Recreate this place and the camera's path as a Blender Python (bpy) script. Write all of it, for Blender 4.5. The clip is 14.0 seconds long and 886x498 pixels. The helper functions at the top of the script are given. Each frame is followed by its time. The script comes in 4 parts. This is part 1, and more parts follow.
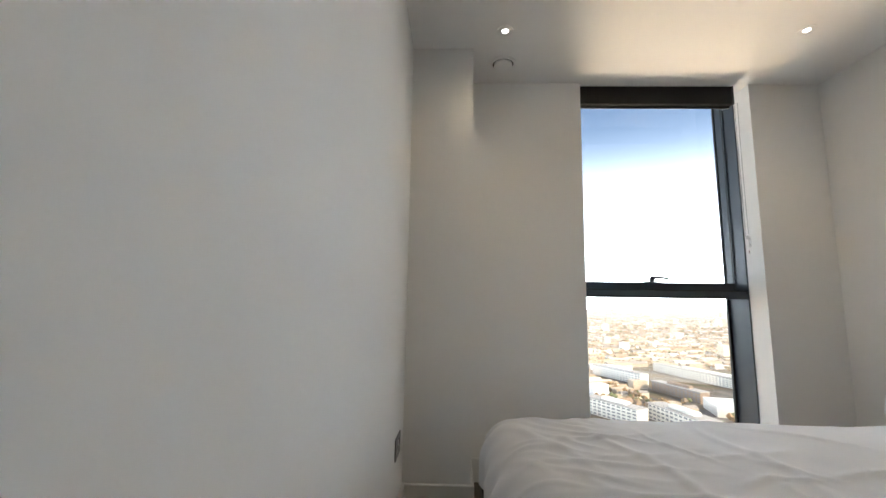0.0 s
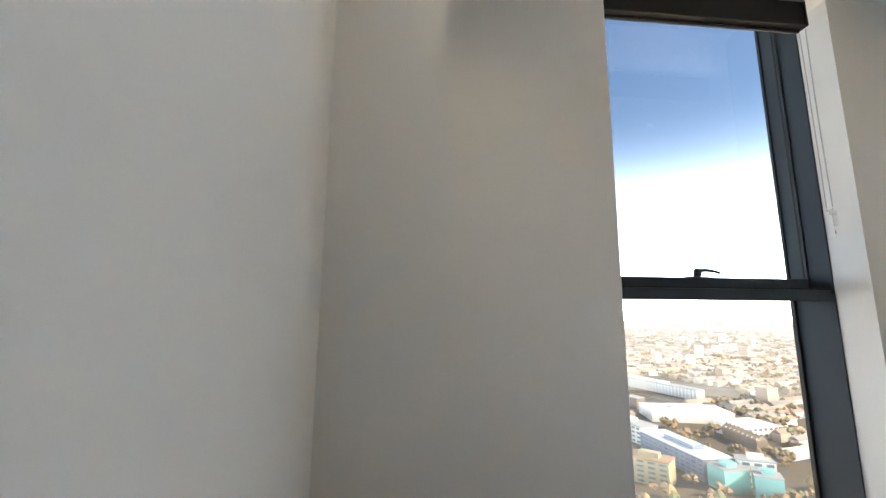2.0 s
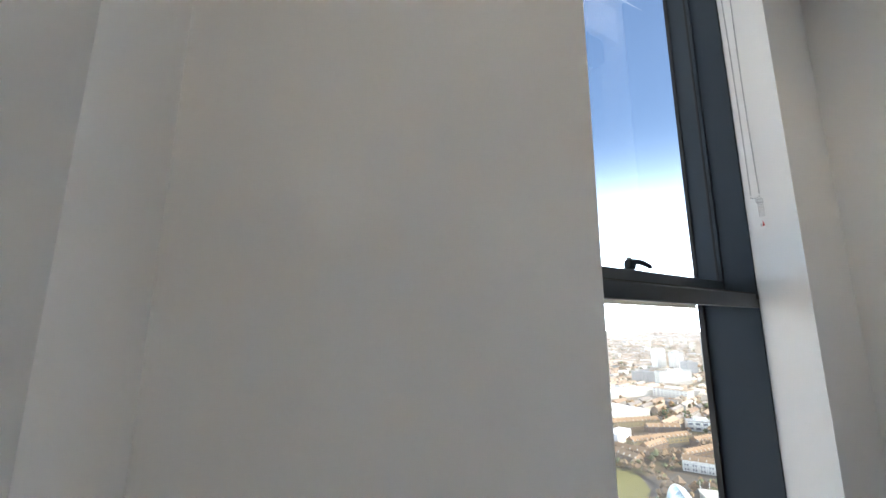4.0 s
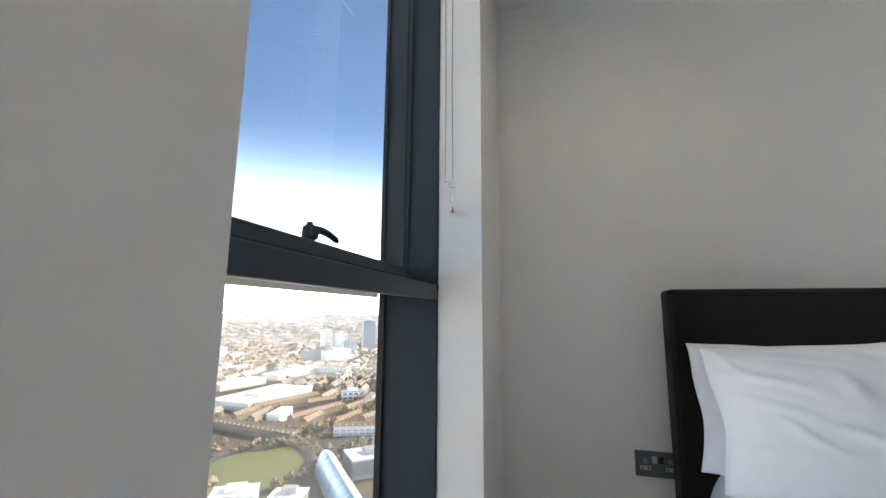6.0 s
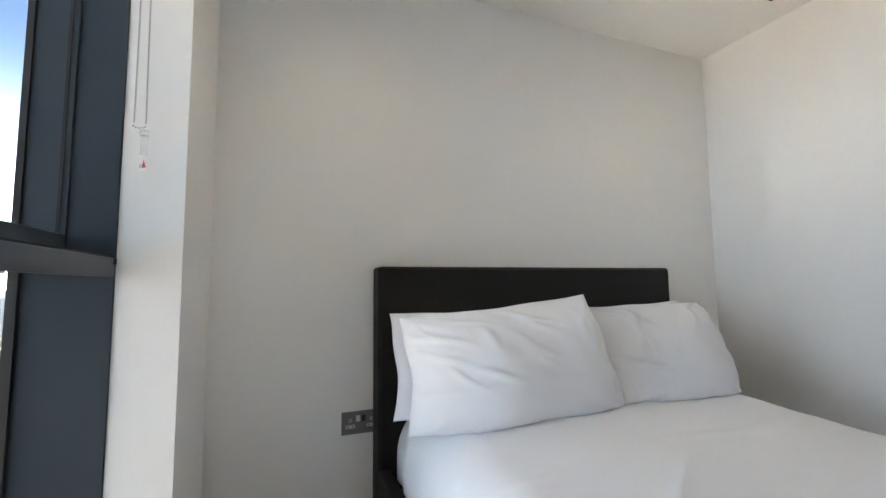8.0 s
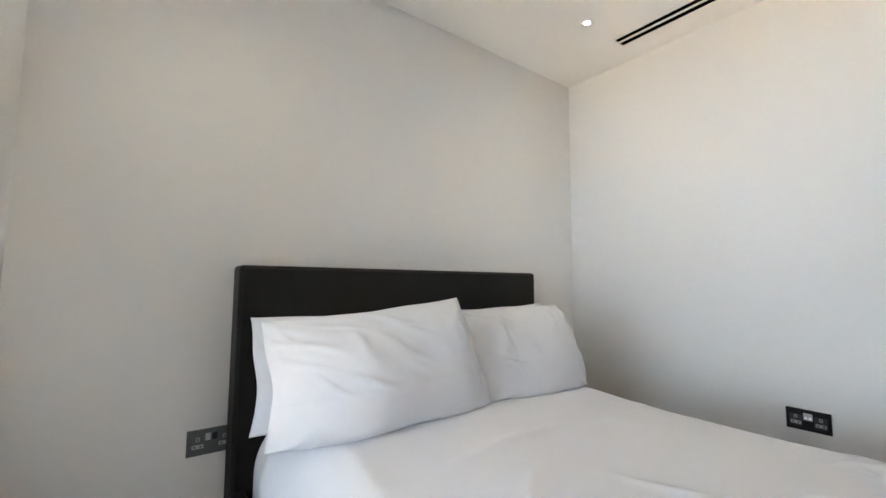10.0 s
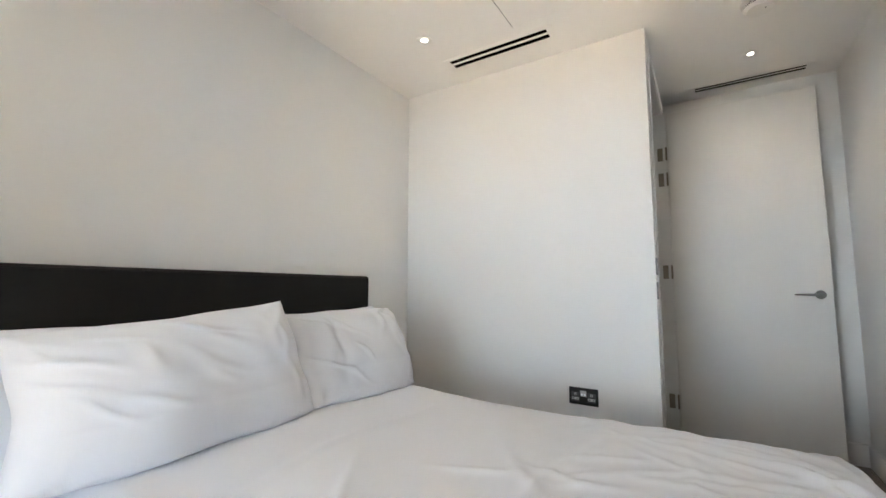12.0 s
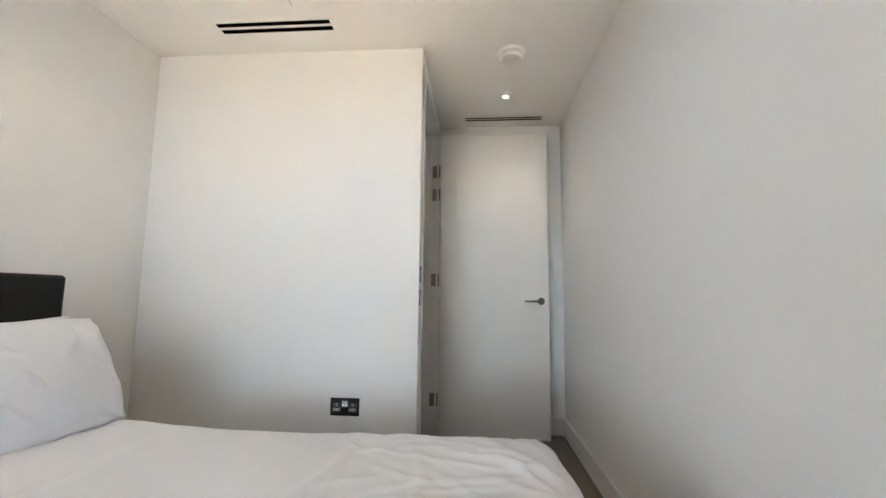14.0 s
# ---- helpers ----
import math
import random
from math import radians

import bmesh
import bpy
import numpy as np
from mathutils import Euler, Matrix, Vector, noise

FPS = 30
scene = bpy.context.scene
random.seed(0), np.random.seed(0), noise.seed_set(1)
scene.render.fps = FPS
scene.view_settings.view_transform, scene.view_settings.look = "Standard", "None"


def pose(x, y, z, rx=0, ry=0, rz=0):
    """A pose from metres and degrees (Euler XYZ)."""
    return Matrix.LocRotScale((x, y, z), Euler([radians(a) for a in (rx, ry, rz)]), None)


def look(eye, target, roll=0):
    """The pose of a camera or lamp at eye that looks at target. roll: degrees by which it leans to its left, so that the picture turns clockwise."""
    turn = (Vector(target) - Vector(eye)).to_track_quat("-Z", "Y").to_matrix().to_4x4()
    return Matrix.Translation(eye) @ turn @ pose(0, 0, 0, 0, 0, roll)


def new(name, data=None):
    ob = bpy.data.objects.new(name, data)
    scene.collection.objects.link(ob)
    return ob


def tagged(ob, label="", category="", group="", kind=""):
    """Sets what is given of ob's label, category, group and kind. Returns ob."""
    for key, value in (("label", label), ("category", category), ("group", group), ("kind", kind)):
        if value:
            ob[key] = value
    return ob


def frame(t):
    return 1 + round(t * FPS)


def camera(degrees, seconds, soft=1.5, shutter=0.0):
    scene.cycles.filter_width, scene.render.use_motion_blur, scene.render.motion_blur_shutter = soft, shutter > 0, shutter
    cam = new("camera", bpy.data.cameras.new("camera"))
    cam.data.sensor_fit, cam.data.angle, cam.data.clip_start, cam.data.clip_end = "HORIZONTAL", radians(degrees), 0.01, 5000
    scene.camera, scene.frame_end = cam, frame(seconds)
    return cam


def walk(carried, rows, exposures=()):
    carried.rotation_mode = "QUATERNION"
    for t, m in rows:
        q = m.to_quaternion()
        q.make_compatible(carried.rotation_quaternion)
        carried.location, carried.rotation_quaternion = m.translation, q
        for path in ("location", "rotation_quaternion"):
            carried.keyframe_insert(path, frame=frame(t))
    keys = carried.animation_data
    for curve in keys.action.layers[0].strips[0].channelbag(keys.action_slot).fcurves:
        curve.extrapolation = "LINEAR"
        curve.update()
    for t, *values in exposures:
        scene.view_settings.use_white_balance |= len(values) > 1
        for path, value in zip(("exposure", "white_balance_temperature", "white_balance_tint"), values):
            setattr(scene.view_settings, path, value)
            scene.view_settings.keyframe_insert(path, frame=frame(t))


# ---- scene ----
cam = camera(94.3, 14.0)
PATH = [
    (0, (0.469, 0.176, 0.988), (0.413, 2.157, 1.260), 0.9),
    (0.5, (0.432, 0.478, 0.986), (0.414, 2.456, 1.279), 0.8),
    (1, (0.432, 0.739, 0.997), (0.489, 2.714, 1.303), 0.4),
    (1.5, (0.464, 0.979, 0.976), (0.558, 2.951, 1.292), 0.6),
    (2, (0.444, 1.196, 0.970), (0.630, 3.159, 1.301), 0.4),
    (2.2, (0.431, 1.306, 0.990), (0.684, 3.263, 1.318), -0.2),
    (3.0, (0.432, 1.690, 0.990), (0.971, 3.585, 1.330), 0.2),
    (3.7, (0.490, 2.065, 0.985), (1.400, 3.818, 1.360), 0.3),
    (4.3, (0.687, 2.241, 0.972), (1.845, 3.825, 1.360), 0.2),
    (4.5, (0.712, 2.276, 0.978), (1.973, 3.780, 1.362), 0.2),
    (5, (0.828, 2.344, 1.024), (2.342, 3.614, 1.327), 0.6),
    (5.5, (0.956, 2.391, 0.999), (2.698, 3.318, 1.328), 0.6),
    (6, (1.022, 2.446, 1.010), (2.921, 2.990, 1.320), 0.4),
    (6.5, (1.046, 2.475, 1.018), (3.024, 2.589, 1.295), -0.0),
    (7, (1.050, 2.467, 1.014), (3.021, 2.226, 1.259), -0.5),
    (7.5, (1.046, 2.444, 1.031), (2.973, 1.940, 1.219), -0.5),
    (8, (1.039, 2.428, 1.028), (2.899, 1.714, 1.198), -0.6),
    (9.2, (1.046, 2.398, 1.034), (2.762, 1.385, 1.206), 0.0),
    (10.5, (1.053, 2.369, 1.040), (2.555, 1.060, 1.214), 0.3),
    (11, (1.037, 2.375, 1.027), (2.418, 0.941, 1.217), 0.1),
    (11.5, (1.017, 2.348, 1.033), (2.262, 0.794, 1.221), 0.2),
    (12, (1.002, 2.326, 1.030), (2.068, 0.645, 1.222), 0.1),
    (12.5, (0.979, 2.293, 1.039), (1.858, 0.508, 1.232), 0.1),
    (13, (0.963, 2.249, 1.038), (1.625, 0.373, 1.240), 0.1),
    (13.5, (0.935, 2.191, 1.036), (1.354, 0.247, 1.248), 0.3),
    (14, (0.910, 2.163, 1.038), (1.066, 0.182, 1.259), 0.7),
]
# seconds, stops, kelvin, tint: the clip's camera darkens towards the window and warms up in the room
LIGHT = ((0, 1.75, 6350, 11), (1.0, 1.75, 6250, 10), (2.0, 1.75, 6100, 10), (5.0, 1.7, 5750, 10), (6.5, 1.55, 5800, 10), (8.0, 1.95, 5950, 10), (11.0, 2.17, 6150, 11), (12.5, 2.24, 6200, 11), (14.0, 2.3, 6250, 11))
walk(cam, [(t, look(eye, target, roll)) for t, eye, target, roll in PATH], exposures=LIGHT)

# ---------------------------------------------------------------- world and lights
H = 2.42            # ceiling height
XL, XR = 0.225, 2.773   # side walls
YW = 2.677          # room face of the window wall
XA = 1.207           # alcove side wall
YE = -1.12          # alcove end wall
WX0, WX1 = 1.263, 2.335  # window opening
HW = 2.62            # window head, behind the blind
GROUND = -112.0

world = bpy.data.worlds.new("world")
scene.world = world
world.use_nodes = True
wn = world.node_tree
sky = wn.nodes.new("ShaderNodeTexSky")
sky.sky_type = "NISHITA"
sky.sun_disc = False
sky.sun_elevation = radians(34)
sky.sun_rotation = radians(125)
sky.air_density, sky.dust_density, sky.ozone_density = 1.0, 0.7, 0.7
wn.links.new(sky.outputs["Color"], wn.nodes["Background"].inputs["Color"])
wn.nodes["Background"].inputs["Strength"].default_value = 0.058

sun_way = Vector((math.sin(radians(125)) * math.cos(radians(34)), math.cos(radians(125)) * math.cos(radians(34)), math.sin(radians(34))))
sun_data = bpy.data.lights.new("sun", "SUN")
sun_data.energy, sun_data.angle, sun_data.color = 2.4, radians(0.5), (1.0, 0.84, 0.58)
sun = new("sun", sun_data)
sun.matrix_world = look(sun_way * 50, (0, 0, 0))

# added lamp, out of view, for light thrown back up by the sunlit streets below
low_data = bpy.data.lights.new("street_bounce_fill", "AREA")
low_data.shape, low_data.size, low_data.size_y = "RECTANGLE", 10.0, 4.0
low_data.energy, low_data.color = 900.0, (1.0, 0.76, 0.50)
new("street_bounce_fill", low_data).matrix_world = look((2.6, 15.0, -7.6), (1.6, 2.7, 1.2))

SPOTS = ((0.721, 2.161), (2.265, 2.161), (2.262, 0.537), (0.704, -0.600))
for sx, sy in SPOTS:
    d = bpy.data.lights.new("downlight_beam", "SPOT")
    d.energy, d.color, d.spot_size, d.spot_blend, d.shadow_soft_size = 3.8, (1.0, 0.79, 0.52), radians(120), 1.0, 0.025
    new("downlight_beam", d).matrix_world = look((sx, sy, H - 0.006), (sx, sy, 0))


# ---------------------------------------------------------------- materials
def material(name, color, rough=0.6, metal=0.0, spread=0.06, scale=6.0, fine=80.0, bump=0.05, distance=0.002, sheen=0.0, spec=0.5):
    m = bpy.data.materials.new(name)
    m.use_nodes = True
    t = m.node_tree
    n, l = t.nodes, t.links
    b = n["Principled BSDF"]
    b.inputs["Metallic"].default_value = metal
    b.inputs["Sheen Weight"].default_value = sheen
    b.inputs["Specular IOR Level"].default_value = spec
    tc = n.new("ShaderNodeTexCoord")
    big = n.new("ShaderNodeTexNoise")
    big.inputs["Scale"].default_value, big.inputs["Detail"].default_value = scale, 5.0
    small = n.new("ShaderNodeTexNoise")
    small.inputs["Scale"].default_value, small.inputs["Detail"].default_value = fine, 3.0
    l.new(tc.outputs["Object"], big.inputs["Vector"])
    l.new(tc.outputs["Object"], small.inputs["Vector"])
    mix = n.new("ShaderNodeMix")
    mix.data_type = "RGBA"
    mix.inputs[6].default_value = (*[max(0, c * (1 - spread)) for c in color], 1)
    mix.inputs[7].default_value = (*[min(1, c * (1 + spread)) for c in color], 1)
    add = n.new("ShaderNodeMath")
    add.operation = "MULTIPLY_ADD"
    add.inputs[1].default_value = 0.35
    l.new(small.outputs["Fac"], add.inputs[0])
    half = n.new("ShaderNodeMath")
    half.operation = "MULTIPLY"
    half.inputs[1].default_value = 0.65
    l.new(big.outputs["Fac"], half.inputs[0])
    l.new(half.outputs[0], add.inputs[2])
    l.new(add.outputs[0], mix.inputs[0])
    l.new(mix.outputs[2], b.inputs["Base Color"])
    rr = n.new("ShaderNodeMapRange")
    rr.inputs["To Min"].default_value, rr.inputs["To Max"].default_value = max(0.02, rough - 0.08), min(1, rough + 0.08)
    l.new(big.outputs["Fac"], rr.inputs["Value"])
    l.new(rr.outputs[0], b.inputs["Roughness"])
    if bump:
        bp = n.new("ShaderNodeBump")
        bp.inputs["Strength"].default_value, bp.inputs["Distance"].default_value = bump, distance
        l.new(small.outputs["Fac"], bp.inputs["Height"])
        l.new(bp.outputs[0], b.inputs["Normal"])
    return m


def weave(m, scale, strength, distance=0.0006):
    """Adds a woven cloth's relief to a material."""
    n, l = m.node_tree.nodes, m.node_tree.links
    tc = n.new("ShaderNodeTexCoord")
    w1, w2 = n.new("ShaderNodeTexWave"), n.new("ShaderNodeTexWave")
    w1.bands_direction, w2.bands_direction = "Y", "Z"
    hgt = n.new("ShaderNodeMath")
    hgt.operation = "ADD"
    for w, s in ((w1, 0), (w2, 1)):
        w.inputs["Scale"].default_value, w.inputs["Distortion"].default_value = scale, 0.6
        l.new(tc.outputs["Object"], w.inputs["Vector"])
        l.new(w.outputs["Fac"], hgt.inputs[s])
    bp = n.new("ShaderNodeBump")
    bp.inputs["Strength"].default_value, bp.inputs["Distance"].default_value = strength, distance
    l.new(hgt.outputs[0], bp.inputs["Height"])
    l.new(bp.outputs[0], n["Principled BSDF"].inputs["Normal"])
    return m


def glow(name, color, strength):
    m = bpy.data.materials.new(name)
    m.use_nodes = True
    b = m.node_tree.nodes["Principled BSDF"]
    b.inputs["Base Color"].default_value = (*color, 1)
    b.inputs["Emission Color"].default_value = (*color, 1)
    b.inputs["Emission Strength"].default_value = strength
    return m


def random_island(name, colors, rough=0.8, scale=0.05):
    """One of several colours for each separate piece of a joined mesh."""
    m = bpy.data.materials.new(name)
    m.use_nodes = True
    n, l = m.node_tree.nodes, m.node_tree.links
    b = n["Principled BSDF"]
    b.inputs["Roughness"].default_value = rough
    g = n.new("ShaderNodeNewGeometry")
    ramp = n.new("ShaderNodeValToRGB")
    ramp.color_ramp.interpolation = "CONSTANT"
    while len(ramp.color_ramp.elements) < len(colors):
        ramp.color_ramp.elements.new(0.5)
    for k, c in enumerate(colors):
        ramp.color_ramp.elements[k].position = k / len(colors)
        ramp.color_ramp.elements[k].color = (*c, 1)
    l.new(g.outputs["Random Per Island"], ramp.inputs[0])
    tc, nz = n.new("ShaderNodeTexCoord"), n.new("ShaderNodeTexNoise")
    nz.inputs["Scale"].default_value, nz.inputs["Detail"].default_value = scale, 6.0
    l.new(tc.outputs["Object"], nz.inputs["Vector"])
    mr = n.new("ShaderNodeMapRange")
    mr.inputs["To Min"].default_value, mr.inputs["To Max"].default_value = 0.7, 1.25
    l.new(nz.outputs["Fac"], mr.inputs["Value"])
    mx = n.new("ShaderNodeMix")
    mx.data_type, mx.blend_type = "RGBA", "MULTIPLY"
    mx.inputs[0].default_value = 1.0
    l.new(ramp.outputs[0], mx.inputs[6])
    l.new(mr.outputs[0], mx.inputs[7])
    l.new(mx.outputs[2], b.inputs["Base Color"])
    return m


M_wall = material("wall_paint", (0.83, 0.825, 0.81), 0.62, spread=0.02, scale=1.6, fine=260, bump=0.10, distance=0.0006)
M_ceil = material("ceiling_paint", (0.85, 0.85, 0.84), 0.75, spread=0.015, scale=1.2, fine=220, bump=0.06, distance=0.0005)
M_trim = material("satin_white_paint", (0.78, 0.775, 0.76), 0.35, spread=0.015, scale=3, fine=120, bump=0.03, distance=0.0005)
M_door = material("door_paint", (0.78, 0.765, 0.735), 0.42, spread=0.018, scale=2.0, fine=140, bump=0.04, distance=0.0005)
M_carpet = material("carpet", (0.17, 0.145, 0.125), 0.95, spread=0.25, scale=9, fine=420, bump=0.7, distance=0.004, sheen=0.2, spec=0.1)
M_linen = weave(material("white_cotton", (0.755, 0.775, 0.825), 0.85, spread=0.02, scale=5, fine=300, bump=0, sheen=0.15, spec=0.25), 420, 0.12)
M_sateen = weave(material("white_pillow_cotton", (0.775, 0.795, 0.845), 0.55, spread=0.02, scale=5, fine=300, bump=0, sheen=0.2, spec=0.35), 520, 0.08)
M_leather = material("dark_faux_leather", (0.008, 0.0068, 0.0065), 0.55, spread=0.25, scale=12, fine=420, bump=0.25, distance=0.0008, spec=0.28)
M_alu = material("anthracite_aluminium", (0.036, 0.047, 0.060), 0.34, metal=0.2, spread=0.08, scale=4, fine=500, bump=0.05, distance=0.0003)
M_gasket = material("black_rubber", (0.008, 0.008, 0.009), 0.6, spread=0.2, bump=0.02)
M_blind = weave(material("blackout_cloth", (0.018, 0.0150, 0.0145), 0.8, spread=0.12, scale=8, fine=300, bump=0), 700, 0.2)
M_steel = material("brushed_steel", (0.22, 0.215, 0.205), 0.26, metal=1.0, spread=0.08, scale=20, fine=300, bump=0.03, distance=0.0003)
M_hinge = material("dull_steel", (0.30, 0.27, 0.23), 0.4, metal=0.9, spread=0.15, scale=20, fine=200, bump=0.03)
M_plate = material("black_nickel_plate", (0.10, 0.10, 0.105), 0.34, metal=0.7, spread=0.1, scale=15, fine=300, bump=0.02)
M_insert = material("grey_plastic", (0.58, 0.58, 0.58), 0.4, spread=0.04, bump=0.02)
M_black = material("black_plastic", (0.012, 0.012, 0.013), 0.5, spread=0.2, bump=0.02)
M_opening_shade = material("opening_shade_black", (0.003, 0.003, 0.003), 0.95, spread=0.2, bump=0, spec=0.0)
M_plastic = material("white_plastic", (0.80, 0.80, 0.78), 0.4, spread=0.02, bump=0.02)
M_chain = material("chain_steel", (0.34, 0.34, 0.34), 0.3, metal=0.8, spread=0.1, bump=0)
M_clear = material("clear_plastic", (0.95, 0.96, 0.97), 0.15, spread=0.05, bump=0)
clear_n, clear_l = M_clear.node_tree.nodes, M_clear.node_tree.links
clear_t, clear_m = clear_n.new("ShaderNodeBsdfTransparent"), clear_n.new("ShaderNodeMixShader")
clear_m.inputs[0].default_value = 0.78
clear_l.new(clear_n["Principled BSDF"].outputs[0], clear_m.inputs[1])
clear_l.new(clear_t.outputs[0], clear_m.inputs[2])
clear_l.new(clear_m.outputs[0], clear_n["Material Output"].inputs["Surface"])
M_red = material("red_print", (0.45, 0.03, 0.02), 0.5, spread=0.1, bump=0)
M_lampglow = glow("lamp_glow", (1.0, 0.95, 0.86), 5.0)
M_usb = glow("usb_indicator", (0.9, 0.95, 1.0), 0.22)

M_glass = bpy.data.materials.new("window_glass")
M_glass.use_nodes = True
gb = M_glass.node_tree.nodes["Principled BSDF"]
gb.inputs["Base Color"].default_value = (0.98, 1.0, 1.0, 1)
gb.inputs["Roughness"].default_value = 0.0
gb.inputs["IOR"].default_value = 1.22
gb.inputs["Transmission Weight"].default_value = 1.0


# ---------------------------------------------------------------- builders
def add_box(bm, x0, y0, z0, x1, y1, z1, bevel=0.0, seg=2):
    vs = [bm.verts.new((x, y, z)) for z in (z0, z1) for y in (y0, y1) for x in (x0, x1)]
    fs = [bm.faces.new([vs[k] for k in q]) for q in ((0, 2, 3, 1), (4, 5, 7, 6), (0, 1, 5, 4), (2, 6, 7, 3), (0, 4, 6, 2), (1, 3, 7, 5))]
    if bevel:
        edges = list({e for f in fs for e in f.edges})
        bmesh.ops.bevel(bm, geom=edges, offset=bevel, segments=seg, affect="EDGES", profile=0.5)
    return bm


def box(*a, **k):
    return add_box(bmesh.new(), *a, **k)


def add_cyl(bm, c, r, depth, axis="z", seg=32, r2=None, bevel=0.0):
    rot = {"z": Matrix(), "x": Matrix.Rotation(radians(90), 4, "Y"), "y": Matrix.Rotation(radians(-90), 4, "X")}[axis]
    got = bmesh.ops.create_cone(bm, cap_ends=True, segments=seg, radius1=r, radius2=r if r2 is None else r2, depth=depth, matrix=Matrix.Translation(c) @ rot)
    if bevel:
        rims = [e for e in {e for v in got["verts"] for e in v.link_edges} if any(len(f.verts) > 4 for f in e.link_faces)]
        bmesh.ops.bevel(bm, geom=rims, offset=bevel, segments=2, affect="EDGES", profile=0.5)
    return bm


def add_ring(bm, c, r0, r1, z0, z1, seg=40):
    """A flat ring between two radii, from z0 to z1."""
    rows = []
    for r, z in ((r0, z0), (r1, z0), (r1, z1), (r0, z1)):
        rows.append([bm.verts.new((c[0] + r * math.cos(2 * math.pi * k / seg), c[1] + r * math.sin(2 * math.pi * k / seg), z)) for k in range(seg)])
    for a in range(4):
        p, q = rows[a], rows[(a + 1) % 4]
        for k in range(seg):
            bm.faces.new((p[k], p[(k + 1) % seg], q[(k + 1) % seg], q[k]))
    bmesh.ops.recalc_face_normals(bm, faces=bm.faces[:])
    return bm


def mesh_object(name, bm, mat, smooth=False):
    me = bpy.data.meshes.new(name)
    bmesh.ops.recalc_face_normals(bm, faces=bm.faces[:])
    bm.to_mesh(me)
    bm.free()
    me.materials.append(mat)
    if smooth:
        me.shade_smooth()
    return new(name, me)


def structure(name, bm, mat, label, category):
    return tagged(mesh_object(name, bm, mat), label, category, kind="structure")


def thing(name, label, category, at=(0, 0, 0), group="", kind=""):
    ob = new(name)
    ob.empty_display_size = 0.05
    ob.location = at
    return tagged(ob, label, category, group, kind)


def part(name, bm, mat, parent, label="", smooth=False):
    """One mesh under a thing or a part; the bmesh is in the parent's own coordinates."""
    ob = mesh_object(name, bm, mat, smooth)
    ob.parent = parent
    return tagged(ob, label) if label else ob


# ---------------------------------------------------------------- the shell
T = 0.12
structure("floor", box(-0.2, -1.6, -0.25, 3.1, 3.04, 0.0), M_carpet, "grey-brown short pile carpet floor", "floor")

# ceiling, with real slots for the two air grilles and holes for the lamps
VENTS = ((1.655, 2.262, 0.185, 0.272), (0.395, 0.992, -1.000, -0.935))
xs = [-0.2, 0.395, 0.992, 1.655, 2.262, 3.1]
ys = [-1.6, -1.000, -0.935, 0.185, 0.272, 2.80]
bm = bmesh.new()
for i in range(5):
    for j in range(5):
        if (i, j) in ((1, 1), (3, 3)):
            continue
        add_box(bm, xs[i], ys[j], H, xs[i + 1], ys[j + 1], H + 0.2)
add_box(bm, -0.2, 2.80, HW, 3.1, 3.06, HW + 0.1)
structure("ceiling", bm, M_ceil, "smooth white painted plasterboard ceiling", "ceiling")

structure("wall_left", box(XL - T, -1.3, 0, XL, 3.04, HW), M_wall, "smooth off-white painted long wall", "wall")
structure("wall_column", box(XL, 2.315, 0, 0.562, YW, H), M_wall, "off-white boxed-out corner column", "wall")
structure("wall_window", box(XL, YW, 0, WX0, 3.06, HW), M_wall, "off-white wall beside the tall window", "wall")
YR = 2.690          # room face of the return on the other side of the window
structure("wall_window_return", box(WX1, YR, 0, XR + 0.3, 2.90, HW), M_wall, "white painted window reveal and return", "wall")
structure("wall_headboard", box(XR, -T, 0, XR + T, YR, H), M_wall, "off-white painted wall behind the headboard", "wall")
structure("wall_rear", box(XA, -T, 0, XR, 0, H), M_wall, "off-white painted wall with a socket", "wall")
DY0, DY1, DZ = -0.955, -0.121, 2.295     # door opening
bm = box(XA, YE, 0, XA + T, DY0 - 0.03, H)
add_box(bm, XA, DY0 - 0.03, DZ + 0.03, XA + T, DY1 + 0.03, H)
structure("wall_alcove", bm, M_wall, "off-white alcove wall with a doorway", "wall")
structure("wall_end", box(XL - T, YE - T, 0, XA + T, YE, H), M_wall, "off-white painted end wall behind the door", "wall")
# plain corridor beyond the doorway
structure("wall_corridor", box(2.45, -1.6, 0, 2.55, -T, H), M_wall, "plain off-white corridor wall", "wall")
structure("wall_corridor_near", box(XA, -1.6, 0, XA + T, YE - T, H), M_wall, "plain off-white corridor wall", "wall")
structure("tower_body", box(-9.0, -16.0, GROUND, 11.0, 2.6, -0.26), M_trim, "plain pale body of the tower below the flat", "building")
# added unseen panel outside: cuts side light on the reveal and headboard wall
structure("wall_light_blocker", box(0.95, 3.06, -3.0, 1.15, 4.9, 5.0), M_alu, "unseen dark upright panel that blocks side light at the window", "wall")
structure("wall_corridor_end", box(XA + T, -1.6, 0, 2.45, -1.5, H), M_wall, "plain off-white corridor end wall", "wall")


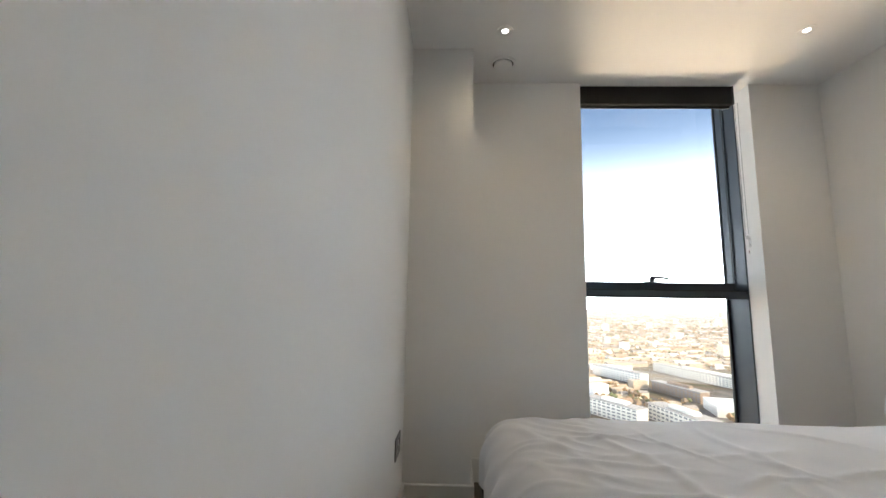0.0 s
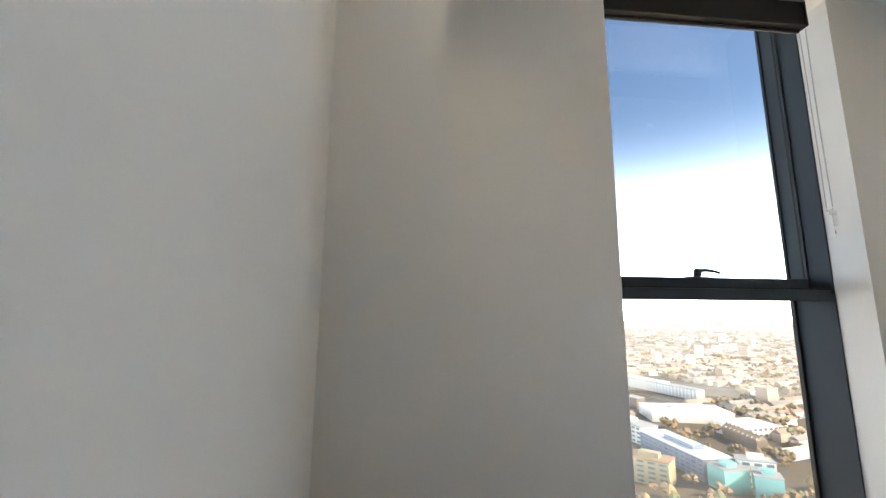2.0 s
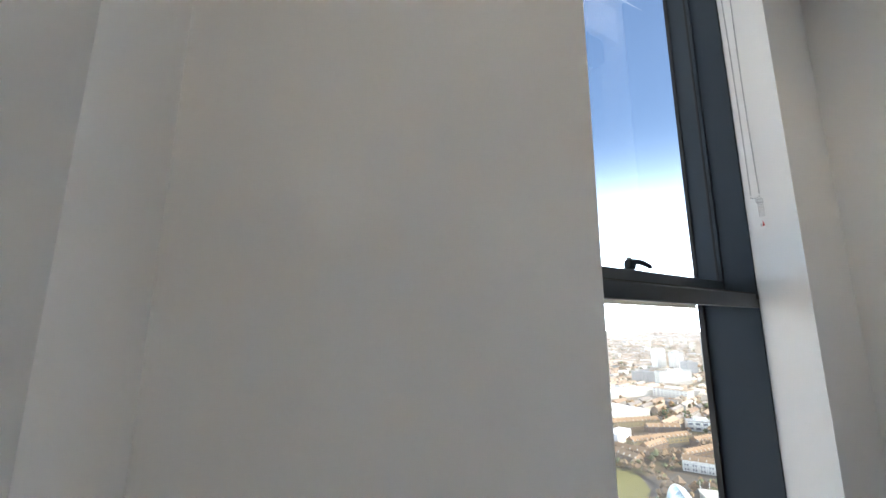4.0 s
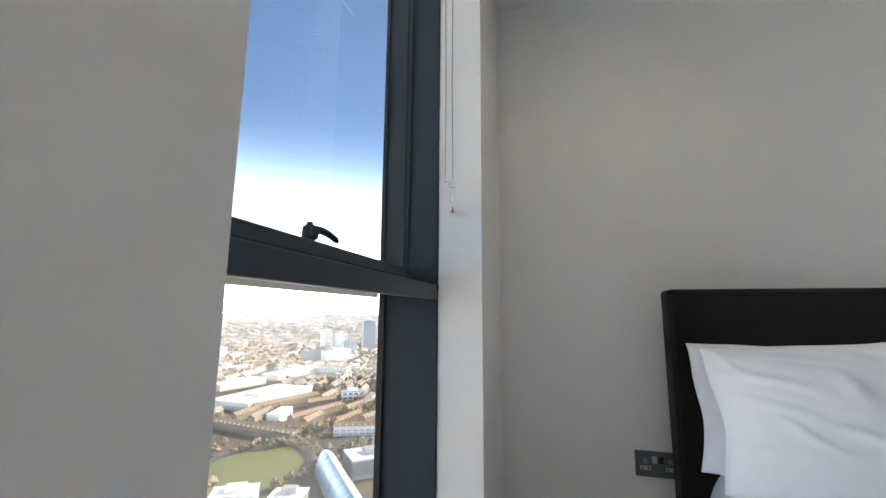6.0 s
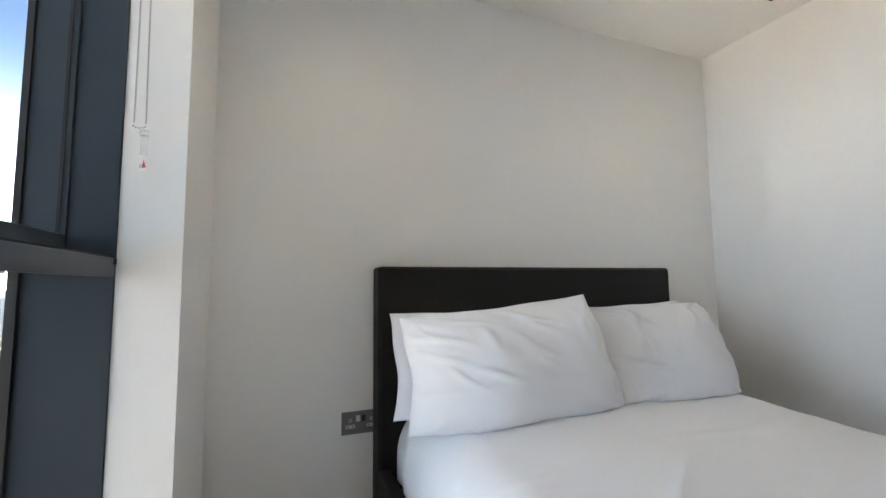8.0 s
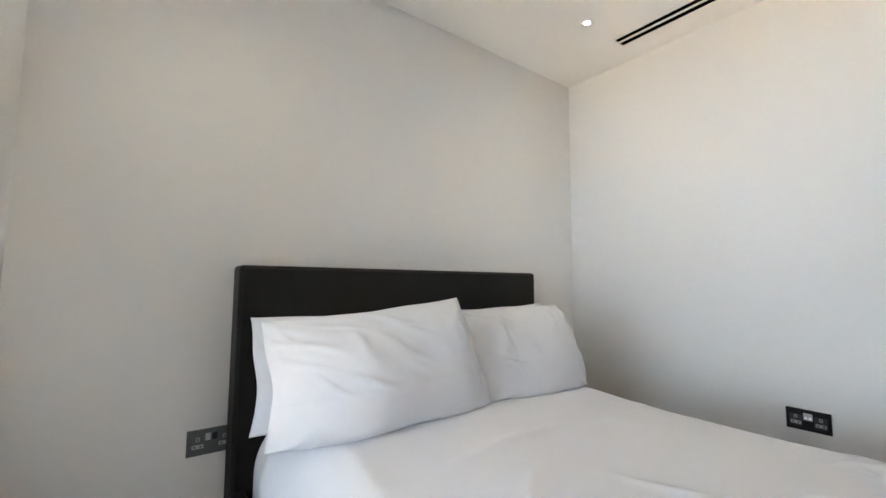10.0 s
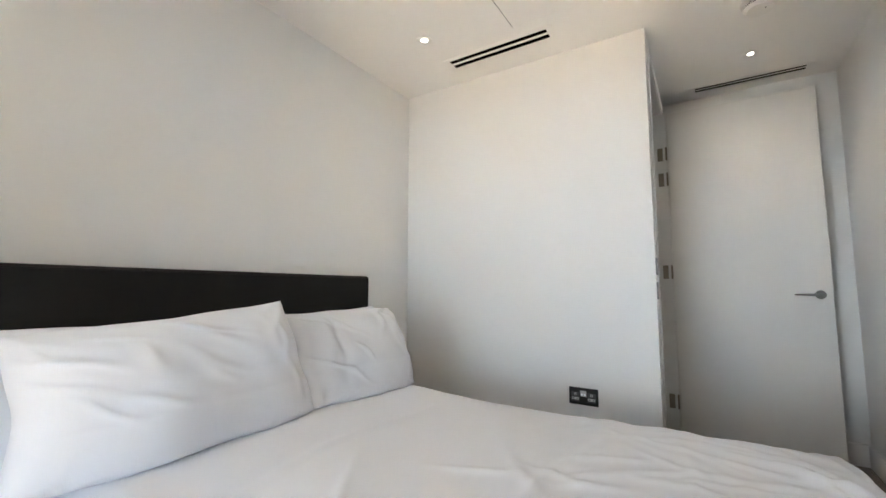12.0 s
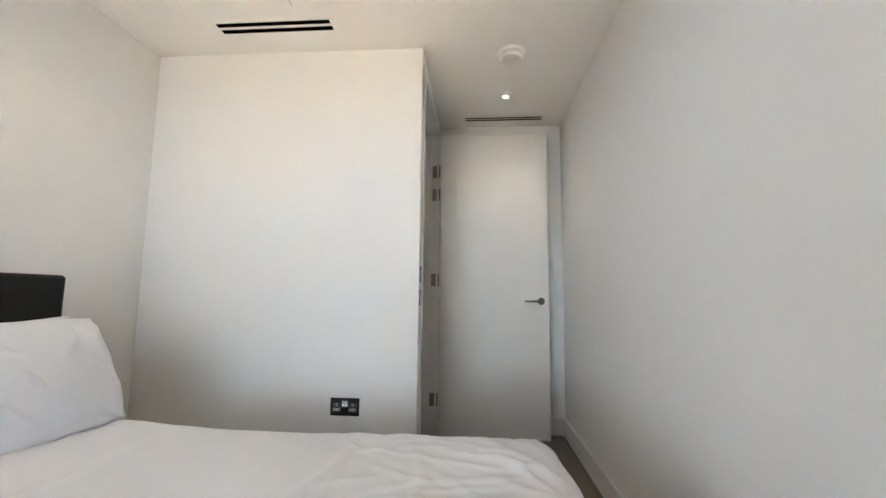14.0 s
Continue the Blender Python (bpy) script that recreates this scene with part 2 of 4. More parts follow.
def skirting(name, x0, y0, x1, y1):
    """A board along a wall face from one point to another; its room side is to the right of the way."""
    d = Vector((x1 - x0, y1 - y0, 0))
    n = Vector((d.y, -d.x, 0)).normalized()
    bm = bmesh.new()
    prof = ((0, 0), (0.016, 0), (0.016, 0.122), (0.013, 0.1265), (0, 0.1265))
    ends = [[bm.verts.new(Vector((px, py, 0)) + n * o + Vector((0, 0, z))) for o, z in prof] for px, py in ((x0, y0), (x1, y1))]
    k = len(prof)
    for a in range(k):
        bm.faces.new((ends[0][a], ends[0][(a + 1) % k], ends[1][(a + 1) % k], ends[1][a]))
    bm.faces.new(ends[0])
    bm.faces.new(ends[1][::-1])
    structure(name, bm, M_trim, "white painted square-edged skirting board", "skirting board")


skirting("baseboard_left", XL, YE + 0.016, XL, 2.299)
skirting("baseboard_column", XL, 2.315, 0.578, 2.315)
skirting("baseboard_column_side", 0.562, 2.315, 0.562, YW - 0.016)
skirting("baseboard_window", 0.562, YW, WX0, YW)
skirting("baseboard_return", WX1, YR, XR - 0.016, YR)
skirting("baseboard_headboard", XR, YR, XR, 0.016)
skirting("baseboard_rear", XR, 0.0, XA - 0.0, 0.0)
skirting("baseboard_end", XA, YE, XL + 0.016, YE)

# ---------------------------------------------------------------- window
win = thing("window_1", "tall anthracite aluminium window with opening upper sash", "window", (0, 0, 0), kind="structure")
XF = 2.330
YF, YS, YG = 2.838, 2.941, 3.045     # frame front, sash front, glass
jamb = part("jamb", box(XF, YF, 0.0, XF + 0.05, YG + 0.008, HW, bevel=0.003), M_alu, win)
part("sash_stile", box(XF - 0.007, YS, 1.134, XF, YG - 0.001, HW, bevel=0.002), M_alu, win)
part("groove", box(XF - 0.009, YS + 0.013, 1.162, XF - 0.0072, YS + 0.020, HW), M_gasket, win, "black rubber seal")
part("gasket", box(XF - 0.013, YG - 0.016, 1.162, XF - 0.0075, YG - 0.0015, HW), M_gasket, win, "black rubber seal")
part("gasket", box(XF - 0.012, YG - 0.022, 0.10, XF - 0.0005, YG - 0.0015, 1.073), M_gasket, win, "black rubber seal")
part("jamb", box(WX0 - 0.02, 2.95, 0.0, WX0 + 0.02, YG + 0.008, HW, bevel=0.003), M_alu, win)
bm = box(WX0, YF, 1.0545, XF, YG + 0.008, 1.103, bevel=0.003)
for v in bm.verts:      # the underside rises to the glass
    if v.co.y > 2.95 and v.co.z < 1.079:
        v.co.z += 0.021
part("transom", bm, M_alu, win)
part("sash_rail", box(WX0, YS, 1.109, XF - 0.0075, YG - 0.001, 1.161, bevel=0.004), M_alu, win)
part("groove", box(WX0, YF + 0.01, 1.103, XF, YS + 0.05, 1.109), M_gasket, win, "black rubber seal")
part("pin", box(XF - 0.014, YF - 0.004, 1.086, XF - 0.002, YF, 1.102, bevel=0.001), M_black, win)
part("bottom_rail", box(WX0, YF, 0.0, XF, YG + 0.008, 0.095, bevel=0.003), M_alu, win)
part("head_rail", box(WX0, YS, 2.595, XF - 0.0075, YG - 0.001, HW, bevel=0.003), M_alu, win)
M_strip = material("pale_translucent_seal", (0.75, 0.70, 0.61), 0.7, spread=0.08, scale=30, fine=200, bump=0.02)
strip_n, strip_l = M_strip.node_tree.nodes, M_strip.node_tree.links
strip_t, strip_m = strip_n.new("ShaderNodeBsdfTranslucent"), strip_n.new("ShaderNodeMixShader")
strip_t.inputs["Color"].default_value, strip_m.inputs[0].default_value = (0.66, 0.62, 0.55, 1), 0.4
strip_l.new(strip_n["Principled BSDF"].outputs[0], strip_m.inputs[1])
strip_l.new(strip_t.outputs[0], strip_m.inputs[2])
strip_l.new(strip_m.outputs[0], strip_n["Material Output"].inputs["Surface"])
part("drip_strip", box(WX0, YG + 0.010, 1.0615, XF, YG + 0.013, 1.0765), M_strip, win, "pale weathered seal")
for z0, z1 in ((0.09, 1.077), (1.157, 2.61)):
    g = part("pane", box(WX0, YG, z0, XF - 0.002, YG + 0.006, z1), M_glass, win)
    g.visible_shadow = False

# handle on the sash rail
HY = YS + 0.034      # the lever's middle line
wh = part("window_handle", box(1.737, HY - 0.011, 1.1612, 1.856, HY + 0.014, 1.168, bevel=0.003, seg=3), M_black, win, "black lever handle")
bm = box(1.782, HY - 0.015, 1.1685, 1.816, HY + 0.015, 1.2015, bevel=0.008, seg=4)
for v in bm.verts:      # the neck leans and narrows a little upwards
    k = (v.co.z - 1.1685) / 0.033
    v.co.x = 1.794 + (v.co.x - 1.794) * (1 - 0.14 * k) + 0.003 * k
part("neck", bm, M_black, wh, smooth=True)
bm = bmesh.new()
rows = []
for k in range(17):
    s = k / 16
    cx, cz = 1.800 + 0.116 * s, 1.1935 + 0.006 * math.sin(s * 2.6) - 0.013 * s ** 2.2
    w, h = 0.0125 - 0.0035 * s, 0.0102 - 0.003 * s
    if k == 16:
        w, h = w * 0.6, h * 0.6
    rows.append([bm.verts.new((cx, HY + w * math.cos(a * math.pi / 6), cz + h * math.sin(a * math.pi / 6))) for a in range(12)])
for p, q in zip(rows, rows[1:]):
    for a in range(12):
        bm.faces.new((p[a], p[(a + 1) % 12], q[(a + 1) % 12], q[a]))
bm.faces.new(rows[0])
bm.faces.new(rows[-1])
part("lever", bm, M_black, wh, smooth=True)
part("lock_button", add_cyl(bmesh.new(), (1.797, HY, 1.2045), 0.008, 0.007, bevel=0.001), M_steel, wh)

# roller blind, rolled up under the ceiling
bl = thing("roller_blind", "dark brown blackout roller blind, rolled up above the window", "blind", (0, 0, 0))
part("cassette", box(WX0 + 0.004, 2.708, 2.296, 2.243, 2.772, H - 0.001, bevel=0.006), M_blind, bl)
part("bottom_bar", add_cyl(bmesh.new(), (0.5 * (WX0 + 2.243), 2.744, 2.290), 0.009, 2.238 - WX0 - 0.006, "x", 16), M_blind, bl)
part("end_cap", box(2.2435, 2.705, 2.294, 2.252, 2.775, H - 0.001, bevel=0.002), M_black, bl)


def bead_chain(x, y0, y1, ztop, zlow):
    """A loop of small metal balls hanging from the blind."""
    bm = bmesh.new()
    pts = []
    n = int((ztop - zlow) / 0.0065)
    for k in range(n):
        z = ztop - k * 0.0065
        s = k / n
        pts.append((y0 + 0.004 * math.sin(s * 3), z))
        pts.append((y1 - 0.004 * math.sin(s * 2.2), z))
    for k in range(1, 6):
        a = math.pi * k / 6
        pts.append((0.5 * (y0 + y1) + 0.5 * (y0 - y1) * math.cos(a), zlow - 0.5 * (y1 - y0) * math.sin(a) * 0.6))
    for y, z in pts:
        bmesh.ops.create_icosphere(bm, subdivisions=1, radius=0.0028, matrix=Matrix.Translation((x, y, z)))
    return bm


part("bead_chain", bead_chain(2.326, 2.786, 2.817, 2.34, 1.462), M_chain, bl, "thin steel bead chain", smooth=True)
hook = thing("chain_holder", "clear plastic blind chain safety holder on the reveal", "chain holder", (2.334, 2.790, 1.437))
part("hook", box(-0.016, -0.010, -0.004, 0.001, 0.010, 0.012, bevel=0.002), M_clear, hook)
part("back_plate", box(-0.004, -0.009, -0.055, 0.001, 0.009, 0.0, bevel=0.0015), M_clear, hook)
tag = thing("warning_tag", "small red and white triangular safety tag on the reveal", "tag", (2.3345, 2.796, 1.352))


def triangle(y, size, thick):
    """An upright triangular card that stands out from the wall, its faces along y."""
    bm = bmesh.new()
    pts = [(-1.0, -0.5), (-0.05, -0.5), (-0.42, 0.6)]
    f = [bm.verts.new((a * size, y, c * size)) for a, c in pts]
    g = [bm.verts.new((a * size, y + thick, c * size)) for a, c in pts]
    bm.faces.new(f), bm.faces.new(g[::-1])
    for k in range(3):
        bm.faces.new((f[k], f[(k + 1) % 3], g[(k + 1) % 3], g[k]))
    return bm


part("card", triangle(0.0, 0.027, 0.0015), M_plastic, tag, "white triangular card")
face = triangle(0.0017, 0.020, 0.0006)
bmesh.ops.translate(face, verts=face.verts[:], vec=(-0.007, 0, 0.002))
part("face", face, M_red, tag, "red printed triangle")
symbol = triangle(0.0025, 0.008, 0.0004)
bmesh.ops.translate(symbol, verts=symbol.verts[:], vec=(-0.012, 0, -0.001))
part("symbol", symbol, M_black, tag, "black printed symbol")
part("stem", box(-0.004, -0.002, -0.006, 0.0005, 0.0035, 0.004), M_clear, tag)
for o in tag.children:
    o.rotation_euler = (0, 0, radians(44))

# ---------------------------------------------------------------- door
door = thing("door_1", "white painted full-height door, standing open into the alcove", "door", (0, 0, 0), kind="structure")
# lining and architraves
bm = box(XA - 0.001, DY1, 0, XA + T + 0.002, DY1 + 0.028, DZ + 0.028)
part("lining", bm, M_trim, door)
part("lining", box(1.183, DY0 - 0.028, 0, XA + T + 0.002, DY0 - 0.001, DZ + 0.028), M_trim, door)
part("lining", box(XA - 0.001, DY0, DZ, XA + T + 0.002, DY1, DZ + 0.028), M_trim, door)
part("stop", box(XA + 0.045, DY1 - 0.012, 0, XA + 0.08, DY1 - 0.0005, DZ - 0.0005), M_trim, door)
part("stop", box(XA + 0.045, DY0 + 0.0005, 0, XA + 0.08, DY0 + 0.012, DZ - 0.0005), M_trim, door)
part("architrave", box(XA - 0.009, DY1 + 0.006, 0, XA - 0.0015, DY1 + 0.066, DZ + 0.066, bevel=0.002), M_trim, door)
part("architrave", box(XA - 0.009, DY0 - 0.066, 0, XA - 0.0015, DY0 - 0.029, DZ + 0.066, bevel=0.002), M_trim, door)
part("architrave", box(XA - 0.009, DY0 - 0.0055, DZ + 0.006, XA - 0.0015, DY1 + 0.0055, DZ + 0.066, bevel=0.002), M_trim, door)
leaf = part("leaf", box(0.363, -0.997, 0.010, 1.180, -0.953, 2.284, bevel=0.002), M_door, door, "flush white door leaf")
for z in (2.040, 1.855, 1.195, 0.318):
    part("hinge", box(XA + 0.002, DY0 + 0.0002, z - 0.094, XA + 0.036, DY0 + 0.003, z, bevel=0.001), M_hinge, door, "dull steel butt hinge")
    part("knuckle", add_cyl(bmesh.new(), (1.187, -0.944, z - 0.047), 0.006, 0.094, "z", 14), M_hinge, leaf)


def lever(parent, hx, hz, y, side):
    """A round rose with a straight tapered lever."""
    part("rose", add_cyl(bmesh.new(), (hx, y + side * 0.005, hz), 0.026, 0.010, "y", 32, bevel=0.0015), M_steel, parent, "brushed steel rose", smooth=False)
    bm = add_cyl(bmesh.new(), (hx, y + side * 0.030, hz), 0.0095, 0.045, "y", 20)
    part("spindle", bm, M_steel, parent)
    bm = box(hx - 0.010, y + side * 0.052 - 0.008, hz - 0.010, hx + 0.125, y + side * 0.052 + 0.008, hz + 0.010, bevel=0.004, seg=3)
    for v in bm.verts:
        s = max(0.0, (v.co.x - hx) / 0.125)
        v.co.z = hz + (v.co.z - hz) * (1 - 0.55 * s)
        v.co.y += -side * 0.008 * s * s
    part("lever", bm, M_steel, parent, "brushed steel lever handle")


lever(leaf, 0.421, 0.998, -0.953, 1)
part("latch", box(0.3605, -0.982, 0.97, 0.363, -0.966, 1.02), M_steel, leaf, "steel latch plate")

# ---------------------------------------------------------------- ceiling fittings
for sx, sy in SPOTS:
    dl = thing("downlight", "small round recessed ceiling downlight, switched on", "ceiling light", (sx, sy, H), group="ceiling downlights")
    part("trim_ring", add_ring(bmesh.new(), (0, 0), 0.0162, 0.041, -0.004, -0.0005), M_plastic, dl, "white trim ring", smooth=False)
    part("lens", add_cyl(bmesh.new(), (0, 0, -0.0016), 0.016, 0.002, "z", 32), M_lampglow, dl, "glowing frosted lens")


def slot_grille(x0, x1, y0, y1, n=2):
    v = thing("ceiling_vent", "white plastered-in ceiling air grille with two dark slots", "air vent", (0, 0, H), group="ceiling vents")
    # black plate nearly flush with the ceiling: the slots' shade put into colour
    part("slot_plate", box(x0 + 0.0005, y0 + 0.0005, 0.0012, x1 - 0.0005, y1 - 0.0005, 0.012), M_opening_shade, v, "flat black plate for the shade in the slots")
    slot = (y1 - y0) * 0.39
    part("bar", box(x0, y0 + slot, 0.0, x1, y1 - slot, 0.0010), M_plastic, v)
    m = 0.035
    part("flange", box(x0 - m, y0 - m * 0.7, -0.002, x1 + m, y0 - 0.0005, -0.0002), M_ceil, v)
    part("flange", box(x0 - m, y1 + 0.0005, -0.002, x1 + m, y1 + m * 0.7, -0.0002), M_ceil, v)
    part("flange", box(x0 - m, y0 - 0.0005, -0.002, x0 - 0.0005, y1 + 0.0005, -0.0002), M_ceil, v)
    part("flange", box(x1 + 0.0005, y0 - 0.0005, -0.002, x1 + m, y1 + 0.0005, -0.0002), M_ceil, v)


for v in VENTS:
    slot_grille(*v)

# flush access panel
hatch = thing("access_hatch", "flush white ceiling access panel with a thin shadow gap", "access hatch", (0, 0, H))
part("gap", box(1.195, 0.380, -0.0012, 1.800, 0.985, -0.0002), M_gasket, hatch, "thin dark gap")
part("panel", box(1.1985, 0.3825, -0.004, 1.796, 0.9815, -0.0013), M_ceil, hatch)
part("frame", box(1.16, 0.345, -0.0030, 1.194, 1.02, -0.0002), M_ceil, hatch)
part("frame", box(1.801, 0.345, -0.0030, 1.835, 1.02, -0.0002), M_ceil, hatch)
part("frame", box(1.1945, 0.345, -0.0030, 1.8005, 0.3795, -0.0002), M_ceil, hatch)
part("frame", box(1.1945, 0.9855, -0.0030, 1.8005, 1.02, -0.0002), M_ceil, hatch)

# smoke alarm
sm = thing("smoke_alarm", "round white smoke alarm with a slotted rim", "smoke alarm", (0.708, -0.072, H))
part("base", add_cyl(bmesh.new(), (0, 0, -0.008), 0.074, 0.0155, "z", 48, r2=0.078), M_plastic, sm)
for z in (-0.0185, -0.0255):
    part("slot_band", add_cyl(bmesh.new(), (0, 0, z), 0.0650, 0.0042, "z", 48), M_black, sm, "dark sensor slot")
part("middle_ring", add_cyl(bmesh.new(), (0, 0, -0.022), 0.0685, 0.0028, "z", 48), M_plastic, sm)
cover = part("cover", add_cyl(bmesh.new(), (0, 0, -0.0365), 0.056, 0.0178, "z", 48, r2=0.069, bevel=0.003), M_plastic, sm)
part("test_button", add_cyl(bmesh.new(), (0.012, 0.02, -0.0462), 0.013, 0.003, "z", 24), M_plastic, cover)
part("indicator", add_cyl(bmesh.new(), (-0.02, 0.012, -0.0459), 0.003, 0.002, "z", 12), M_black, cover)

# round extract valve near the window
vv = thing("air_valve", "round white ceiling air valve with a dark gap", "air vent", (0.745, 2.462, H))
part("outer_ring", add_ring(bmesh.new(), (0, 0), 0.062, 0.078, -0.007, -0.0005), M_ceil, vv)
# black disc in place of the shade inside the valve's gap
part("throat", add_cyl(bmesh.new(), (0, 0, -0.001), 0.0615, 0.001, "z", 40), M_opening_shade, vv, "flat black disc for the shade in the gap")
part("disc", add_cyl(bmesh.new(), (0, -0.002, -0.010), 0.0545, 0.012, "z", 40, bevel=0.002), M_ceil, vv)


# ---------------------------------------------------------------- sockets and switches
def socket(name, m, label, plate_mat, usb):
    """A UK double socket 146 x 86 mm; its face looks along local -y."""
    s = thing(name, label, "wall socket", (0, 0, 0), group="wall sockets")
    s.matrix_world = m
    part("plate", box(-0.076, -0.006, -0.0445, 0.076, -0.0003, 0.0445, bevel=0.0015), plate_mat, s)
    for sx in (-0.042, 0.042):
        outlet = part("outlet", box(sx - 0.022, -0.0072, -0.028, sx + 0.022, -0.0061, 0.021, bevel=0.0004), M_plate if usb else plate_mat, s)
        part("earth_hole", box(sx - 0.0055, -0.0080, 0.004, sx + 0.0055, -0.0073, 0.017), M_insert, outlet)
        part("earth_slot", box(sx - 0.0022, -0.0085, 0.006, sx + 0.0022, -0.0081, 0.015), M_black, outlet)
        part("pin_cover", box(sx - 0.018, -0.0080, -0.020, sx + 0.018, -0.0073, -0.007, bevel=0.0003), M_insert, outlet)
        part("pin_slot", box(sx - 0.013, -0.0085, -0.016, sx - 0.006, -0.0081, -0.011), M_black, outlet)
        part("pin_slot", box(sx + 0.006, -0.0085, -0.016, sx + 0.013, -0.0081, -0.011), M_black, outlet)
    if usb:
        usb_box = part("usb_module", box(-0.0155, -0.0078, 0.000, 0.0155, -0.0061, 0.030, bevel=0.0005), M_insert, s)
        for sx in (-0.0075, 0.0075):
            part("usb_port", box(sx - 0.0045, -0.0084, 0.006, sx + 0.0045, -0.0079, 0.014), M_usb, usb_box, "lit white usb port")
    else:
        for sx in (-0.011, 0.011):
            part("rocker", box(sx - 0.008, -0.0095, 0.004, sx + 0.008, -0.0061, 0.028, bevel=0.0008), M_insert if sx < 0 else M_black, s)
    for sx in (-0.060, 0.060):
        part("screw", add_cyl(bmesh.new(), (sx, -0.0063, 0.0), 0.003, 0.001, "y", 12), M_steel, s)
    return s


M_grey_plate = material("grey_metal_plate", (0.17, 0.175, 0.18), 0.36, metal=0.6, spread=0.08, scale=15, fine=300, bump=0.02)
M_dark_plate = material("black_plate", (0.014, 0.014, 0.015), 0.35, spread=0.15, scale=15, fine=300, bump=0.02)
socket("wall_socket", pose(1.580, 0, 0.455, 0, 0, 180), "black double wall socket with lit usb ports", M_dark_plate, True)
socket("wall_socket", pose(XR, 2.130, 0.474, 0, 0, -90), "grey metal double wall socket beside the headboard", M_grey_plate, False)
socket("wall_socket", pose(XL, 2.085, 0.372, 0, 0, 90), "grey metal double wall socket near the column", M_grey_plate, False)


def switch_plate(z, label):
    s = thing("light_switch", label, "light switch", (XA, -0.052, z), group="switches by the door")
    face = part("plate", box(-0.007, -0.043, -0.043, -0.0003, 0.043, 0.043, bevel=0.0015), M_grey_plate, s)
    for k in (-0.018, 0.018):
        part("rocker", box(-0.011, k - 0.010, -0.014, -0.0072, k + 0.010, 0.014, bevel=0.001), M_insert, face)


switch_plate(1.145, "grey metal double light switch beside the door")
switch_plate(1.022, "grey metal lower light switch beside the door")

# ---------------------------------------------------------------- bed
BX1, BZ = 2.625, 0.552
bed = thing("bed", "double bed with a tall dark faux leather headboard", "bed", (0, 0, 0))
hb = box(2.632, 0.545, 0.0, 2.748, 2.087, 1.100, bevel=0.016, seg=4)
board = part("headboard", hb, M_leather, bed, "plain dark brown faux leather headboard", smooth=False)
bm = add_cyl(bmesh.new(), (2.6325, 1.316, 1.0885), 0.0028, 1.50, "y", 8)
part("top_seam", bm, M_leather, board)
for sy in (0.5575, 2.0745):
    part("side_seam", add_cyl(bmesh.new(), (2.6325, sy, 0.66), 0.0028, 0.83, "z", 8), M_leather, board)
part("side_rail", box(0.63, 2.040, 0.07, 2.631, 2.090, 0.335, bevel=0.012, seg=3), M_leather, bed)
part("side_rail", box(0.63, 0.540, 0.07, 2.631, 0.590, 0.335, bevel=0.012, seg=3), M_leather, bed)
part("foot_rail", box(0.604, 0.560, 0.07, 0.6295, 2.020, 0.335, bevel=0.010, seg=3), M_leather, bed)
part("slat_base", box(0.59, 0.60, 0.20, 2.62, 2.03, 0.26), M_black, bed)
for lx in (0.655, 2.55):
    for ly in (0.56, 2.03):
        part("leg", add_cyl(bmesh.new(), (lx, ly, 0.035), 0.022, 0.07, "z", 16), M_black, bed)
mt = thing("mattress", "white mattress under the duvet on the bed", "mattress", (0, 0, 0))
part("body", box(0.73, 0.70, 0.262, 2.624, 1.88, 0.505, bevel=0.07, seg=4), M_linen, mt)


def fold(x, y, x0, y0, angle, length, width, height):
    """The height of one soft wrinkle that starts at a point and runs along an angle."""
    c, s = math.cos(angle), math.sin(angle)
    u, v = (x - x0) * c + (y - y0) * s, -(x - x0) * s + (y - y0) * c
    v += 0.02 * math.sin(u * 9 + x0 * 20)
    f = math.exp(-(v / width) ** 2) * math.exp(-((u / length) ** 2) * 2)
    return height * f


